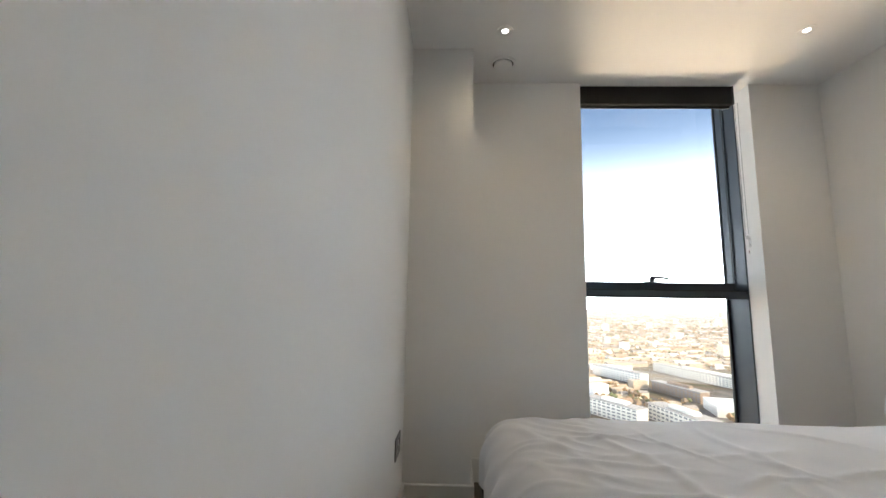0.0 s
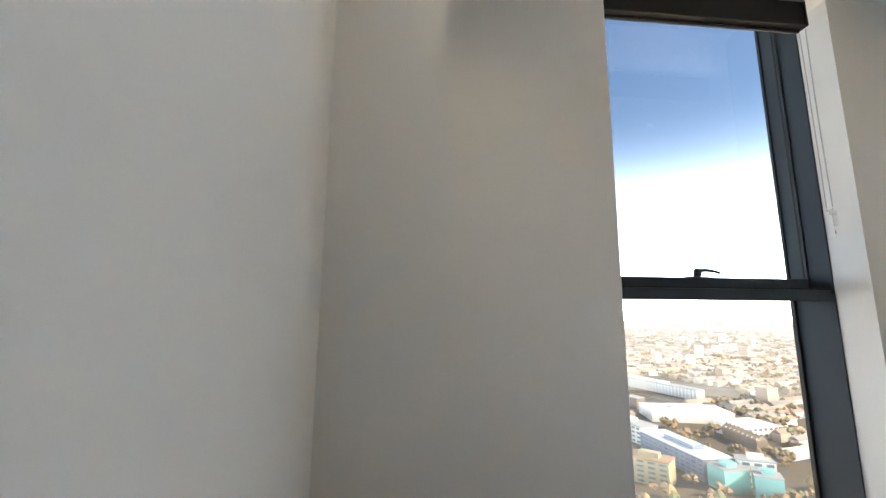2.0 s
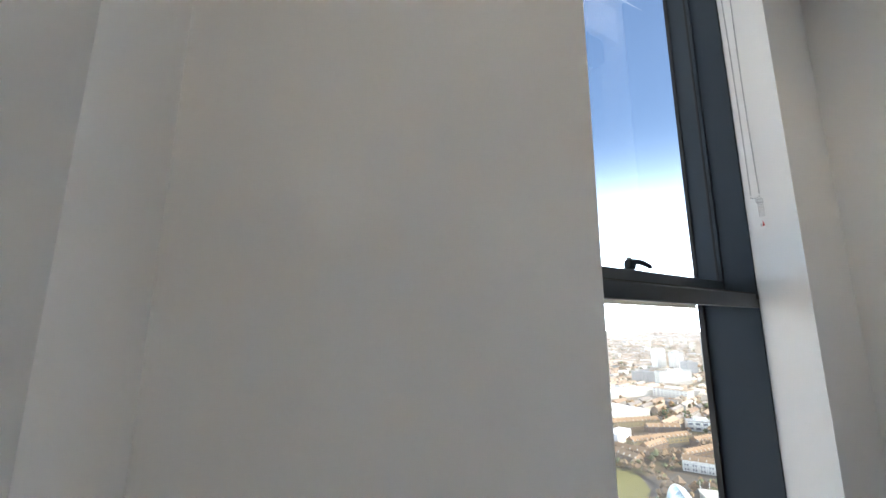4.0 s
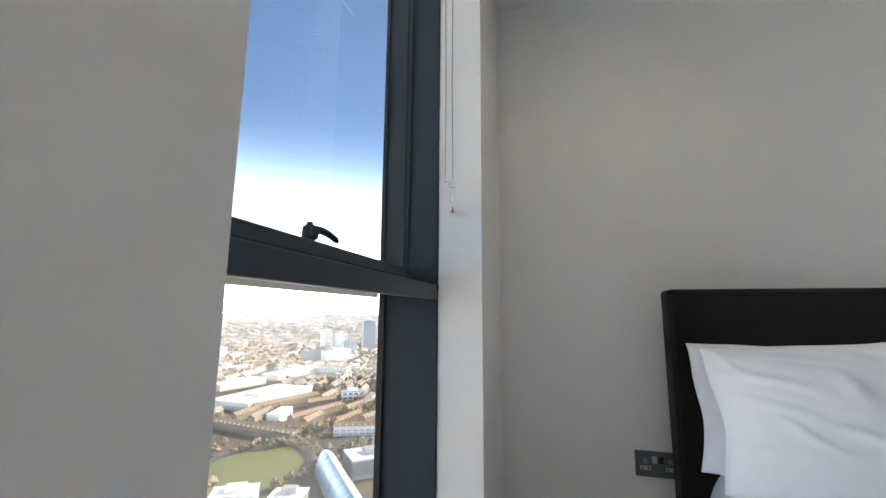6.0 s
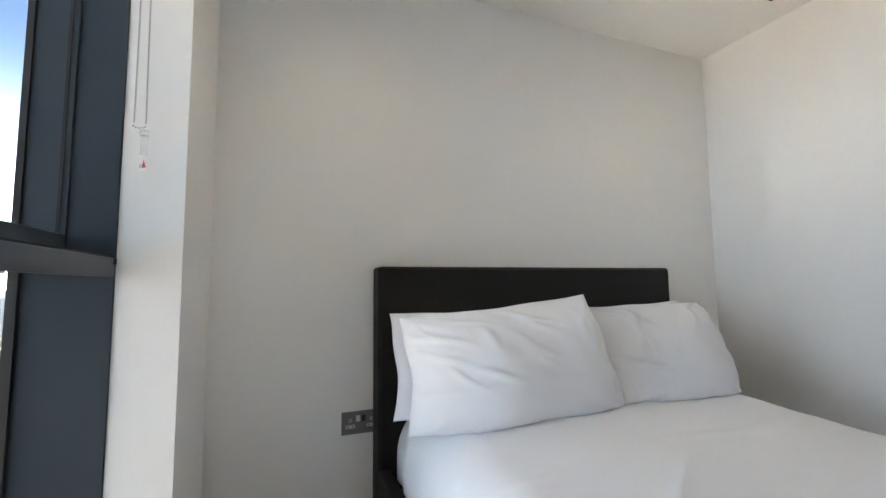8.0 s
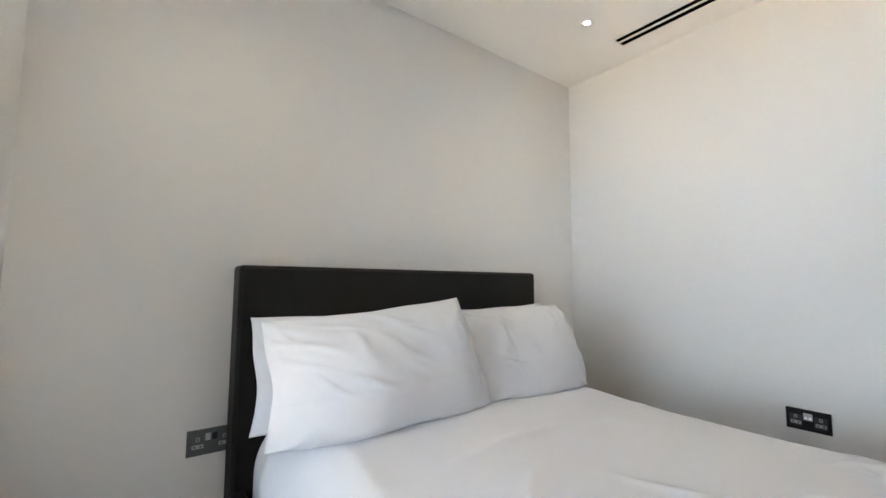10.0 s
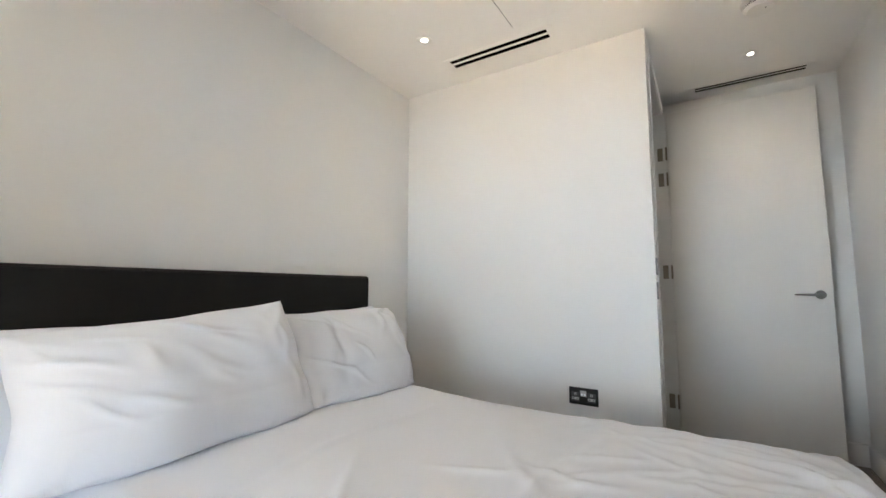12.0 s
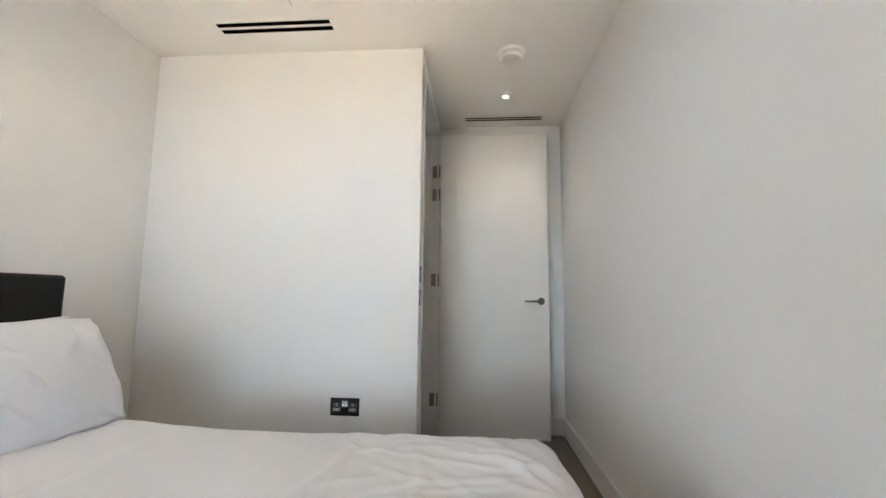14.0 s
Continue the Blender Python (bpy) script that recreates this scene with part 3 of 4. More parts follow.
def duvet():
    rng = random.Random(7)
    folds = []
    for _ in range(46):     # wrinkles mostly over the foot half
        x0 = 0.62 + abs(rng.gauss(0, 0.42))
        folds.append((x0, rng.uniform(0.62, 2.05), rng.choice((2.3, 2.5, 2.0, 0.5, 2.7)) + rng.uniform(-0.25, 0.25),
                      rng.uniform(0.10, 0.30), rng.uniform(0.010, 0.022), rng.uniform(0.003, 0.010) * (1.25 if x0 < 1.1 else 0.8)))
    for k in range(11):      # short ridges bunched near the foot
        folds.append((rng.uniform(0.80, 1.12), 0.72 + 0.095 * k + rng.uniform(-0.02, 0.02), rng.uniform(-0.1, 0.35), rng.uniform(0.16, 0.30), rng.uniform(0.014, 0.022), rng.uniform(0.004, 0.008)))
    for k in range(6):
        folds.append((rng.uniform(1.15, 1.35), rng.uniform(0.7, 1.3), rng.uniform(0.3, 0.9), rng.uniform(0.08, 0.18), 0.016, 0.007))
    for x0, tilt in ((1.02, 1.72), (1.34, 1.50), (1.95, 1.57)):     # long creases from folding
        folds.append((x0, 1.35, tilt, 0.75, 0.022, 0.007))
    nx, ny, drop, r = 240, 210, 0.25, 0.16
    x_in, y_mid, y_half = 0.585 + r, 1.284, 0.736 - r
    lx, ly = BX1 - x_in, 2 * y_half
    side = r * math.pi / 2 + drop - r

    def edge(s):
        """How far out and how far down after s metres over a rounded edge."""
        if s <= 0:
            return 0.0, 0.0
        a = min(s / r, math.pi / 2)
        return r * math.sin(a), r * (1 - math.cos(a)) + max(0.0, s - r * math.pi / 2)

    bm = bmesh.new()
    grid = []
    for i in range(nx + 1):
        sx = -side + (lx + side) * i / nx
        row = []
        for j in range(ny + 1):
            sy = -side + (ly + 2 * side) * j / ny
            ox, dx = edge(-sx)
            o1, d1 = edge(-sy)
            o2, d2 = edge(sy - ly)
            x = x_in + max(sx, 0) - ox
            y = y_mid - y_half + min(max(sy, 0), ly) - o1 + o2
            down = max(dx, d1, d2)
            if dx > 0 and (d1 > 0 or d2 > 0):    # the corner: a rounded, bunched fold
                dd = max(d1, d2)
                k = min(dx, dd) / (dx + dd + 1e-6)
                x += 0.10 * k * min(1, down / 0.15)
                y += (0.10 if d1 > 0 else -0.10) * k * min(1, down / 0.15)
                x += 0.012 * math.sin(10 * math.atan2(dx, dd)) * min(1, down / 0.1)
            fx, fy = max(0.0, x - 0.6), (y - y_mid) / y_half
            z = BZ + 0.016 * (1 - fy * fy) * min(1, fx * 2.5) - down
            z += 0.012 * (noise.noise((x * 2.2, y * 2.2, 3.1))) + 0.004 * noise.noise((x * 7, y * 7, 8.0))
            puff = min(1.0, max(0.0, (x - 1.95) / 0.35))      # pushed up against the pillows
            z += 0.018 * puff * puff * (3 - 2 * puff) * max(0.0, 1 - down / 0.12)
            if down < 0.06:
                z += (1 - down / 0.06) * sum(fold(x, y, *f) for f in folds if abs(f[0] - x) < 0.8 and abs(f[1] - y) < 0.8)
            if down > 0.02:       # soft vertical drapes
                amp = 0.010 * min(1, (down - 0.02) / 0.12)
                wv = math.sin((x if dx == 0 else y) * 23 + 2 * math.sin((x + y) * 6)) + 0.6 * math.sin((x + y) * 41)
                if dx > 0:
                    x -= amp * wv
                else:
                    y += amp * wv * (1 if d2 > 0 else -1)
            row.append(bm.verts.new((x, y, z)))
        grid.append(row)
    for i in range(nx):
        for j in range(ny):
            bm.faces.new((grid[i][j], grid[i + 1][j], grid[i + 1][j + 1], grid[i][j + 1]))
    return bm


dv = tagged(mesh_object("duvet", duvet(), M_linen, True), "crumpled white cotton duvet spread over the bed", "duvet")
so = dv.modifiers.new("thickness", "SOLIDIFY")
so.thickness, so.offset = 0.006, -1


def pillow(name, bl_, br_, tl_, tr_, thick, seed, label):
    """A stuffed pillow between four corners; thick is its half depth at the middle."""
    rng = random.Random(seed)
    bl_, br_, tl_, tr_ = (Vector(c) for c in (bl_, br_, tl_, tr_))
    across = ((br_ - bl_) + (tr_ - tl_)).normalized()
    up = ((tl_ - bl_) + (tr_ - br_)).normalized()
    out = up.cross(across).normalized()
    if out.x > 0:
        out = -out
    lines = []
    for cu, cv in ((-1, 1), (-1, -1), (1, 1), (1, -1)):     # soft folds that fan out from each corner
        for _ in range(4):
            ang = math.atan2(-cv * 0.7, -cu) + rng.uniform(-0.6, 0.6)
            d = rng.uniform(0.12, 0.45)
            lines.append((0.97 * cu + d * math.cos(ang), 0.97 * cv + d * math.sin(ang), ang, rng.uniform(0.2, 0.5), rng.uniform(0.032, 0.06), rng.uniform(-0.012, 0.020)))
    for _ in range(11 if seed == 21 else 3):     # slanting creases over the outer third
        lines.append((rng.uniform(-0.85, 0.15), rng.uniform(-0.55, 0.75), -0.85 + rng.uniform(-0.45, 0.45), rng.uniform(0.22, 0.55), rng.uniform(0.03, 0.06), rng.uniform(0.006, 0.015)))
    if seed == 12:      # broad upright hollows in the smoother pillow
        lines += [(-0.55, 0.2, 1.45, 0.9, 0.10, 0.026), (-0.36, 0.3, 1.50, 0.8, 0.06, -0.018), (0.42, 0.55, 1.2, 0.45, 0.05, 0.016), (0.66, 0.5, 1.75, 0.5, 0.05, 0.018)]
    for _ in range(6):      # short puckers along the lower seam
        lines.append((rng.uniform(-0.8, 0.9), -0.92, 1.3 + rng.uniform(-0.5, 0.5), rng.uniform(0.08, 0.18), rng.uniform(0.025, 0.04), rng.uniform(0.003, 0.007)))
    for _ in range(5):      # upright puckers by the inner edge
        lines.append((rng.uniform(0.6, 0.92), rng.uniform(-0.6, 0.7), 1.40 + rng.uniform(-0.2, 0.35), rng.uniform(0.3, 0.6), rng.uniform(0.04, 0.06), rng.uniform(0.006, 0.013)))
    n = 110
    bm = bmesh.new()
    sides = []
    for face in (1, -1):
        rows = []
        for i in range(n + 1):
            u = -1 + 2 * i / n
            row = []
            for j in range(n + 1):
                v = -1 + 2 * j / n
                if face < 0 and (i in (0, n) or j in (0, n)):
                    row.append(sides[0][i][j])
                    continue
                # edges draw in between the pointed corners
                pu = u * (1 - (0.050 + 0.02 * math.sin(4 * v + seed)) * (1 - v * v) * abs(u) ** 3)
                pv = v * (1 - (0.045 + 0.012 * math.sin(7 * u + seed)) * (1 - u * u) * abs(v) ** 3)
                a, b2 = (pu + 1) / 2, (pv + 1) / 2
                p = bl_.lerp(br_, a).lerp(tl_.lerp(tr_, a), b2)
                t = thick * max(0, 1 - abs(u) ** 3.0) ** 0.55 * max(0, 1 - abs(v) ** (2.4 if v > 0 else 4.5)) ** 0.60
                rim = min(1.0, t / (0.35 * thick))
                w = 0.0
                if face > 0:
                    w = sum(fold(u, v, *f) for f in lines) * (0.35 + 0.65 * rim) * (1 if t > 0.003 else 0.3)
                    w += 0.016 * noise.noise((u * 2.1 + seed, v * 1.8, 1.0)) * rim + 0.003 * noise.noise((u * 4.0 + seed, v * 3.0, 4.0)) * rim
                sag = -0.03 * (1 - b2) * rim
                q = p + out * (face * t * (1 if face > 0 else 0.75) + w) + up * sag * 0.4
                low, tall = bl_.z + (br_.z - bl_.z) * a, tl_.z - bl_.z
                settle = max(0.0, 1 - b2 / 0.32)
                q.z += settle * (low + 0.35 * tall * b2 - q.z)
                row.append(bm.verts.new(q))
            rows.append(row)
        sides.append(rows)
    for rows, flip in ((sides[0], False), (sides[1], True)):
        for i in range(n):
            for j in range(n):
                q = [rows[i][j], rows[i + 1][j], rows[i + 1][j + 1], rows[i][j + 1]]
                if len(set(q)) == 4:
                    bm.faces.new(q[::-1] if flip else q)
    return tagged(mesh_object(name, bm, M_sateen, True), label, "pillow", group="bed pillows")


PZ = BZ + 0.004
pillow("pillow", (2.47, 2.070, PZ), (2.46, 1.34, PZ), (2.565, 2.060, 0.920), (2.56, 1.36, 0.93), 0.055, 3, "white cotton pillow leaning on the headboard, mostly covered")
pillow("pillow", (2.46, 1.29, PZ), (2.45, 0.60, PZ), (2.56, 1.30, 0.92), (2.55, 0.60, 0.935), 0.055, 4, "white cotton pillow leaning on the headboard, mostly covered")
pillow("pillow", (2.305, 1.285, PZ), (2.265, 0.595, PZ), (2.47, 1.320, 0.925), (2.415, 0.640, 0.930), 0.130, 12, "white cotton pillow leaning in front, far side of the bed")
pillow("pillow", (2.315, 2.060, PZ), (2.315, 1.190, PZ), (2.465, 2.048, 0.910), (2.37, 1.325, 0.982), 0.165, 21, "creased white cotton pillow leaning in front on the window side")

# ---------------------------------------------------------------- the city below
def rise(r):
    """The height of the land: flat near by, climbing to low hills far off."""
    k = min(1.0, max(0.0, (r - 1500) / 3300))
    return 92 * k * k * (1.6 - 0.6 * k)


def polar(az, dist, z=0.0):
    """A place outside: az degrees from straight out of the window towards the room's headboard side."""
    return Vector((1.8 + dist * math.sin(radians(az)), 3.0 + dist * math.cos(radians(az)), GROUND + z + rise(dist)))


M_ground = random_island("city_ground", ((0.16, 0.13, 0.09),), 0.95, 0.012)
gn = M_ground.node_tree
gz = gn.nodes.new("ShaderNodeTexNoise")
gz.inputs["Scale"].default_value, gz.inputs["Detail"].default_value = 0.02, 8.0
gr = gn.nodes.new("ShaderNodeValToRGB")
for k, (p, c) in enumerate(((0.35, (0.06, 0.06, 0.025)), (0.47, (0.13, 0.09, 0.05)), (0.58, (0.09, 0.08, 0.07)), (0.68, (0.17, 0.15, 0.13)))):
    if k > 1:
        gr.color_ramp.elements.new(p)
    gr.color_ramp.elements[k].position, gr.color_ramp.elements[k].color = p, (*c, 1)
gt = gn.nodes.new("ShaderNodeTexCoord")
gn.links.new(gt.outputs["Object"], gz.inputs["Vector"])
gn.links.new(gz.outputs["Fac"], gr.inputs[0])
gn.links.new(gr.outputs[0], gn.nodes["Principled BSDF"].inputs["Base Color"])
bm = bmesh.new()
rings = [[bm.verts.new(polar(a * 3.75, r)) for a in range(96)] for r in (40, 1500, 1900, 2300, 2700, 3100, 3500, 3900, 4300, 4600, 4900)]
bm.faces.new(rings[0][::-1])
for p, q in zip(rings, rings[1:]):
    for a in range(96):
        bm.faces.new((p[a], p[(a + 1) % 96], q[(a + 1) % 96], q[a]))
structure("ground", bm, M_ground, "brown and grey city ground far below", "ground")

M_city = random_island("city_walls", ((0.68, 0.63, 0.54), (0.48, 0.39, 0.29), (0.74, 0.72, 0.68), (0.42, 0.31, 0.22), (0.60, 0.52, 0.40), (0.45, 0.42, 0.39), (0.78, 0.76, 0.73), (0.46, 0.35, 0.25), (0.56, 0.48, 0.37)), 0.85)
M_roof = random_island("city_roofs", ((0.32, 0.22, 0.15), (0.38, 0.28, 0.19), (0.30, 0.26, 0.23), (0.42, 0.31, 0.21), (0.26, 0.23, 0.21), (0.55, 0.48, 0.39)), 0.85)
M_tree = random_island("winter_trees", ((0.30, 0.20, 0.11), (0.26, 0.18, 0.10), (0.15, 0.16, 0.07), (0.34, 0.21, 0.10), (0.24, 0.17, 0.11)), 0.95, 0.4)
M_grass = material("park_grass", (0.17, 0.165, 0.045), 0.95, spread=0.35, scale=0.03, fine=0.4, bump=0)
M_white = material("white_sheet_roof", (0.74, 0.70, 0.62), 0.6, spread=0.10, scale=0.04, fine=0.5, bump=0)
M_brick = material("brown_brick", (0.24, 0.17, 0.12), 0.9, spread=0.25, scale=0.1, fine=2.0, bump=0)
M_cream = material("cream_render", (0.68, 0.64, 0.55), 0.8, spread=0.1, scale=0.1, fine=1.5, bump=0)
M_slate = material("brown_roof_tiles", (0.33, 0.21, 0.115), 0.8, spread=0.25, scale=0.15, fine=2.0, bump=0)
M_concrete = material("grey_concrete", (0.33, 0.31, 0.285), 0.85, spread=0.12, scale=0.05, fine=1.0, bump=0)
M_tower = material("blue_grey_cladding", (0.34, 0.33, 0.31), 0.6, spread=0.12, scale=0.05, fine=1.0, bump=0)
M_cwin = material("far_window_glass", (0.16, 0.16, 0.17), 0.3, spread=0.3, scale=0.2, fine=2.0, bump=0)
M_yellow = material("yellow_stock_brick", (0.36, 0.30, 0.17), 0.85, spread=0.2, scale=0.1, fine=2.0, bump=0)
M_glazed = material("grey_blue_glazing", (0.20, 0.23, 0.27), 0.35, spread=0.25, scale=0.1, fine=0.6, bump=0)
M_teal = material("teal_glass_cladding", (0.20, 0.31, 0.34), 0.3, spread=0.25, scale=0.1, fine=0.8, bump=0)
M_mint = material("mint_sheeting", (0.22, 0.44, 0.37), 0.7, spread=0.2, scale=0.1, fine=0.8, bump=0)


def turned_box(verts, faces, c, w, d, h, turn, gable=0.0):
    """Adds a block, or a house with a ridged roof, to lists for one joined mesh. Returns nothing."""
    ca, sa = math.cos(turn), math.sin(turn)
    k = len(verts)

    def at(x, y, z):
        verts.append((c[0] + x * ca - y * sa, c[1] + x * sa + y * ca, c[2] + z))
    for z in (0, h):
        for x, y in ((-w, -d), (w, -d), (w, d), (-w, d)):
            at(x / 2, y / 2, z)
    faces += [(k, k + 1, k + 5, k + 4), (k + 1, k + 2, k + 6, k + 5), (k + 2, k + 3, k + 7, k + 6), (k + 3, k, k + 4, k + 7)]
    if not gable:
        faces.append((k + 4, k + 5, k + 6, k + 7))


def gable_roof(verts, faces, c, w, d, z, rise, turn):
    ca, sa = math.cos(turn), math.sin(turn)
    k = len(verts)
    for x, y, zz in ((-w, -d, 0), (w, -d, 0), (w, d, 0), (-w, d, 0), (-w, 0, rise), (w, 0, rise)):
        verts.append((c[0] + x / 2 * ca - y / 2 * sa, c[1] + x / 2 * sa + y / 2 * ca, c[2] + z + zz))
    faces += [(k, k + 1, k + 5, k + 4), (k + 2, k + 3, k + 4, k + 5), (k, k + 4, k + 3), (k + 1, k + 2, k + 5)]


def stuff(name, verts, faces, mat, label, category):
    me = bpy.data.meshes.new(name)
    me.from_pydata(verts, [], faces)
    me.materials.append(mat)
    return tagged(new(name, me), label, category, kind="stuff")


KEEP = []    # clear ground round the single buildings: az, distance, radius


def clear(p):
    return all((p - polar(a, r)).length > q for a, r, q in KEEP)


def block(name, label, az, dist, w, d, h, turn, mat, storeys=0, roof=None):
    """A single far building: walls, a roof slab with a parapet, bands of windows by storey."""
    b = thing(name, label, "building", polar(az, dist))
    b.rotation_euler = (0, 0, radians(-az + turn))
    part("wall", box(-w / 2, -d / 2, 0, w / 2, d / 2, h), mat, b)
    top = part("roof", box(-w / 2 - 0.4, -d / 2 - 0.4, h, w / 2 + 0.4, d / 2 + 0.4, h + 0.9), roof or M_concrete, b)
    part("plant_room", box(-w * 0.2, -d * 0.2, h + 0.9, w * 0.25, d * 0.2, h + 4.0), mat, top)
    for s in range(storeys):
        z = (s + 0.35) * h / storeys
        n = max(3, int(w / 6))
        for k in range(n):
            x = -w / 2 + (k + 0.2) * w / n
            part("window", box(x, -d / 2 - 0.12, z, x + 0.62 * w / n, -d / 2 + 0.1, z + 0.45 * h / storeys), M_cwin, b)
    KEEP.append((az, dist, max(w, d) * 0.62 + 6))
    return b


def terrace(name, label, az, dist, n, turn, wall_mat, roof_mat, unit=5.5, d=9.5, h=7.5):
    """A row of joined houses with party-wall parapets and chimneys."""
    b = thing(name, label, "terrace", polar(az, dist))
    b.rotation_euler = (0, 0, radians(-az + turn))
    L = n * unit
    part("wall", box(-L / 2, -d / 2, 0, L / 2, d / 2, h), wall_mat, b)
    v, f = [], []
    gable_roof(v, f, (0, 0, 0), L + 0.6, d + 0.8, h, 3.4, 0)
    me = bpy.data.meshes.new("roof")
    me.from_pydata(v, [], f)
    me.materials.append(roof_mat)
    rf = new("roof", me)
    rf.parent = b
    for k in range(n + 1):
        x = -L / 2 + k * unit
        part("chimney", box(x - 0.35, -0.6, h + 2.6, x + 0.35, 0.6, h + 4.5), M_brick, rf)
        part("party_wall", box(x - 0.25, -d / 2 - 0.2, h - 0.3, x + 0.25, -d / 2 + 3.2, h + 1.5), M_cream, b)
    for k in range(n):
        x = -L / 2 + (k + 0.5) * unit
        for z in (1.0, 4.3):
            part("window", box(x - 1.4, -d / 2 - 0.1, z, x - 0.4, -d / 2 + 0.1, z + 1.4), M_cwin, b)
            part("window", box(x + 0.5, -d / 2 - 0.1, z, x + 1.5, -d / 2 + 0.1, z + 1.4), M_cwin, b)
    KEEP.append((az, dist, L * 0.35 + 8))


def between(a0, d0, a1, d1):
    """The middle, length and turn of a building whose front runs from one place to another."""
    p, q = polar(a0, d0), polar(a1, d1)
    m = (p + q) / 2 - Vector((1.8, 3.0, 0))
    az = math.degrees(math.atan2(m.x, m.y))
    way = q - p
    return az, math.hypot(m.x, m.y), way.length, math.degrees(math.atan2(way.y, way.x)) + az


def long_block(name, label, ends, d, h, mat, storeys=0, roof=None):
    az, dist, w, turn = between(*ends)
    return block(name, label, az, dist, w, d, h, turn, mat, storeys, roof)


def row(label, ends, wall_mat, roof_mat, h=7.5, d=9.5):
    az, dist, w, turn = between(*ends)
    n = max(2, round(w / 6.0))
    terrace("terrace", label, az, dist, n, turn, wall_mat, roof_mat, w / n, d, h)


# single buildings that stand out
block("tower_block", "tall blue-grey residential tower far off", 64.0, 1330, 36, 28, 88, 14, M_tower, 18)
block("apartment_block", "white rendered high-rise apartment block", 58.6, 1390, 30, 24, 56, 40, M_white, 12)
block("apartment_block", "white rendered high-rise apartment block", 60.4, 1380, 26, 24, 50, 40, M_white, 11)
block("apartment_block", "dark clad apartment block among white ones", 61.7, 1230, 30, 22, 34, 40, M_tower, 8)
long_block("slab_block", "long grey concrete slab apartment block", (55.5, 1000, 58.2, 1000), 16, 26, M_concrete, 8)
long_block("slab_block", "long cream apartment block", (58.3, 985, 61.6, 1045), 14, 29, M_cream, 8)
long_block("office_block", "mid-rise block with a dark flat roof", (58.0, 845, 61.6, 820), 22, 14, M_cream, 4, M_slate)
long_block("warehouse", "large low warehouse with a white sheet roof", (47.6, 560, 55.0, 650), 60, 9, M_cream, 0, M_white)
long_block("warehouse", "long low shed with a white sheet roof", (52.0, 775, 57.4, 870), 34, 9, M_cream, 0, M_white)
long_block("warehouse", "low shed with a pale sheet roof", (46.0, 700, 51.0, 745), 26, 9, M_cream, 0, M_white)
long_block("office_block", "white building with a green roof terrace", (60.8, 580, 63.6, 585), 16, 10, M_white, 2, M_concrete)
long_block("office_block", "long white-roofed office building with grey glazing", (31.2, 430, 37.6, 368), 24, 15, M_glazed, 5, M_white)
long_block("office_block", "long cream brick apartment building with dark windows", (25.2, 500, 30.9, 442), 20, 15, M_cream, 4)
long_block("office_block", "cream stepped apartment building with yellow brick", (28.3, 350, 33.0, 342), 18, 16, M_yellow, 5, M_slate)
long_block("office_block", "low white studio building with a flat roof", (30.6, 560, 38.6, 590), 46, 11, M_white, 0, M_white)
long_block("office_block", "low white studio building with a flat roof", (38.8, 512, 42.0, 545), 30, 11, M_white, 2, M_white)
long_block("office_block", "long brown brick apartment building", (25.2, 665, 30.2, 605), 14, 13, M_brick, 4)
long_block("office_block", "long white apartment building", (25.4, 870, 36.5, 710), 15, 14, M_cream, 5)
long_block("office_block", "pale rendered flat-roofed apartment building", (17.5, 500, 23.6, 455), 16, 16, M_cream, 5)
long_block("office_block", "white apartment building with dark windows", (18.5, 780, 24.0, 700), 15, 16, M_white, 5)
long_block("office_block", "building wrapped in mint green sheeting", (37.6, 363, 39.2, 350), 18, 14, M_mint, 0)
long_block("office_block", "building wrapped in mint green sheeting", (40.6, 352, 43.0, 354), 14, 14, M_mint, 0)
long_block("office_block", "cream stepped apartment building beside the sheeting", (39.3, 372, 42.4, 378), 12, 17, M_cream, 4)
long_block("office_block", "low flat-roofed block with a cream roof", (46.6, 288, 51.5, 284), 16, 9, M_cream, 2, M_cream)
long_block("office_block", "low flat-roofed block with white plant on the roof", (53.2, 272, 57.0, 266), 13, 10, M_concrete, 2, M_white)
row("long brown brick terrace with pale party walls", (46.0, 486, 55.6, 405), M_brick, M_slate)
row("white rendered terrace with a tiled roof", (60.1, 418, 66.4, 416), M_white, M_slate, 8.5)
for ends in ((48.2, 500, 50.8, 532), (51.2, 452, 57.2, 432), (54.7, 470, 60.8, 526), (59.8, 440, 63.2, 480), (50.4, 537, 57.8, 594), (56.2, 452, 58.3, 484), (56.6, 545, 60.0, 562), (61.4, 500, 64.6, 545), (63.6, 452, 66.0, 480)):
    row("brown-roofed brick terrace with pale end walls", ends, M_brick if ends[0] % 0.4 < 0.2 else M_yellow, M_slate, 6.0)
row("brown brick terrace with a tiled roof", (38.7, 508, 41.7, 468), M_brick, M_slate, 10)


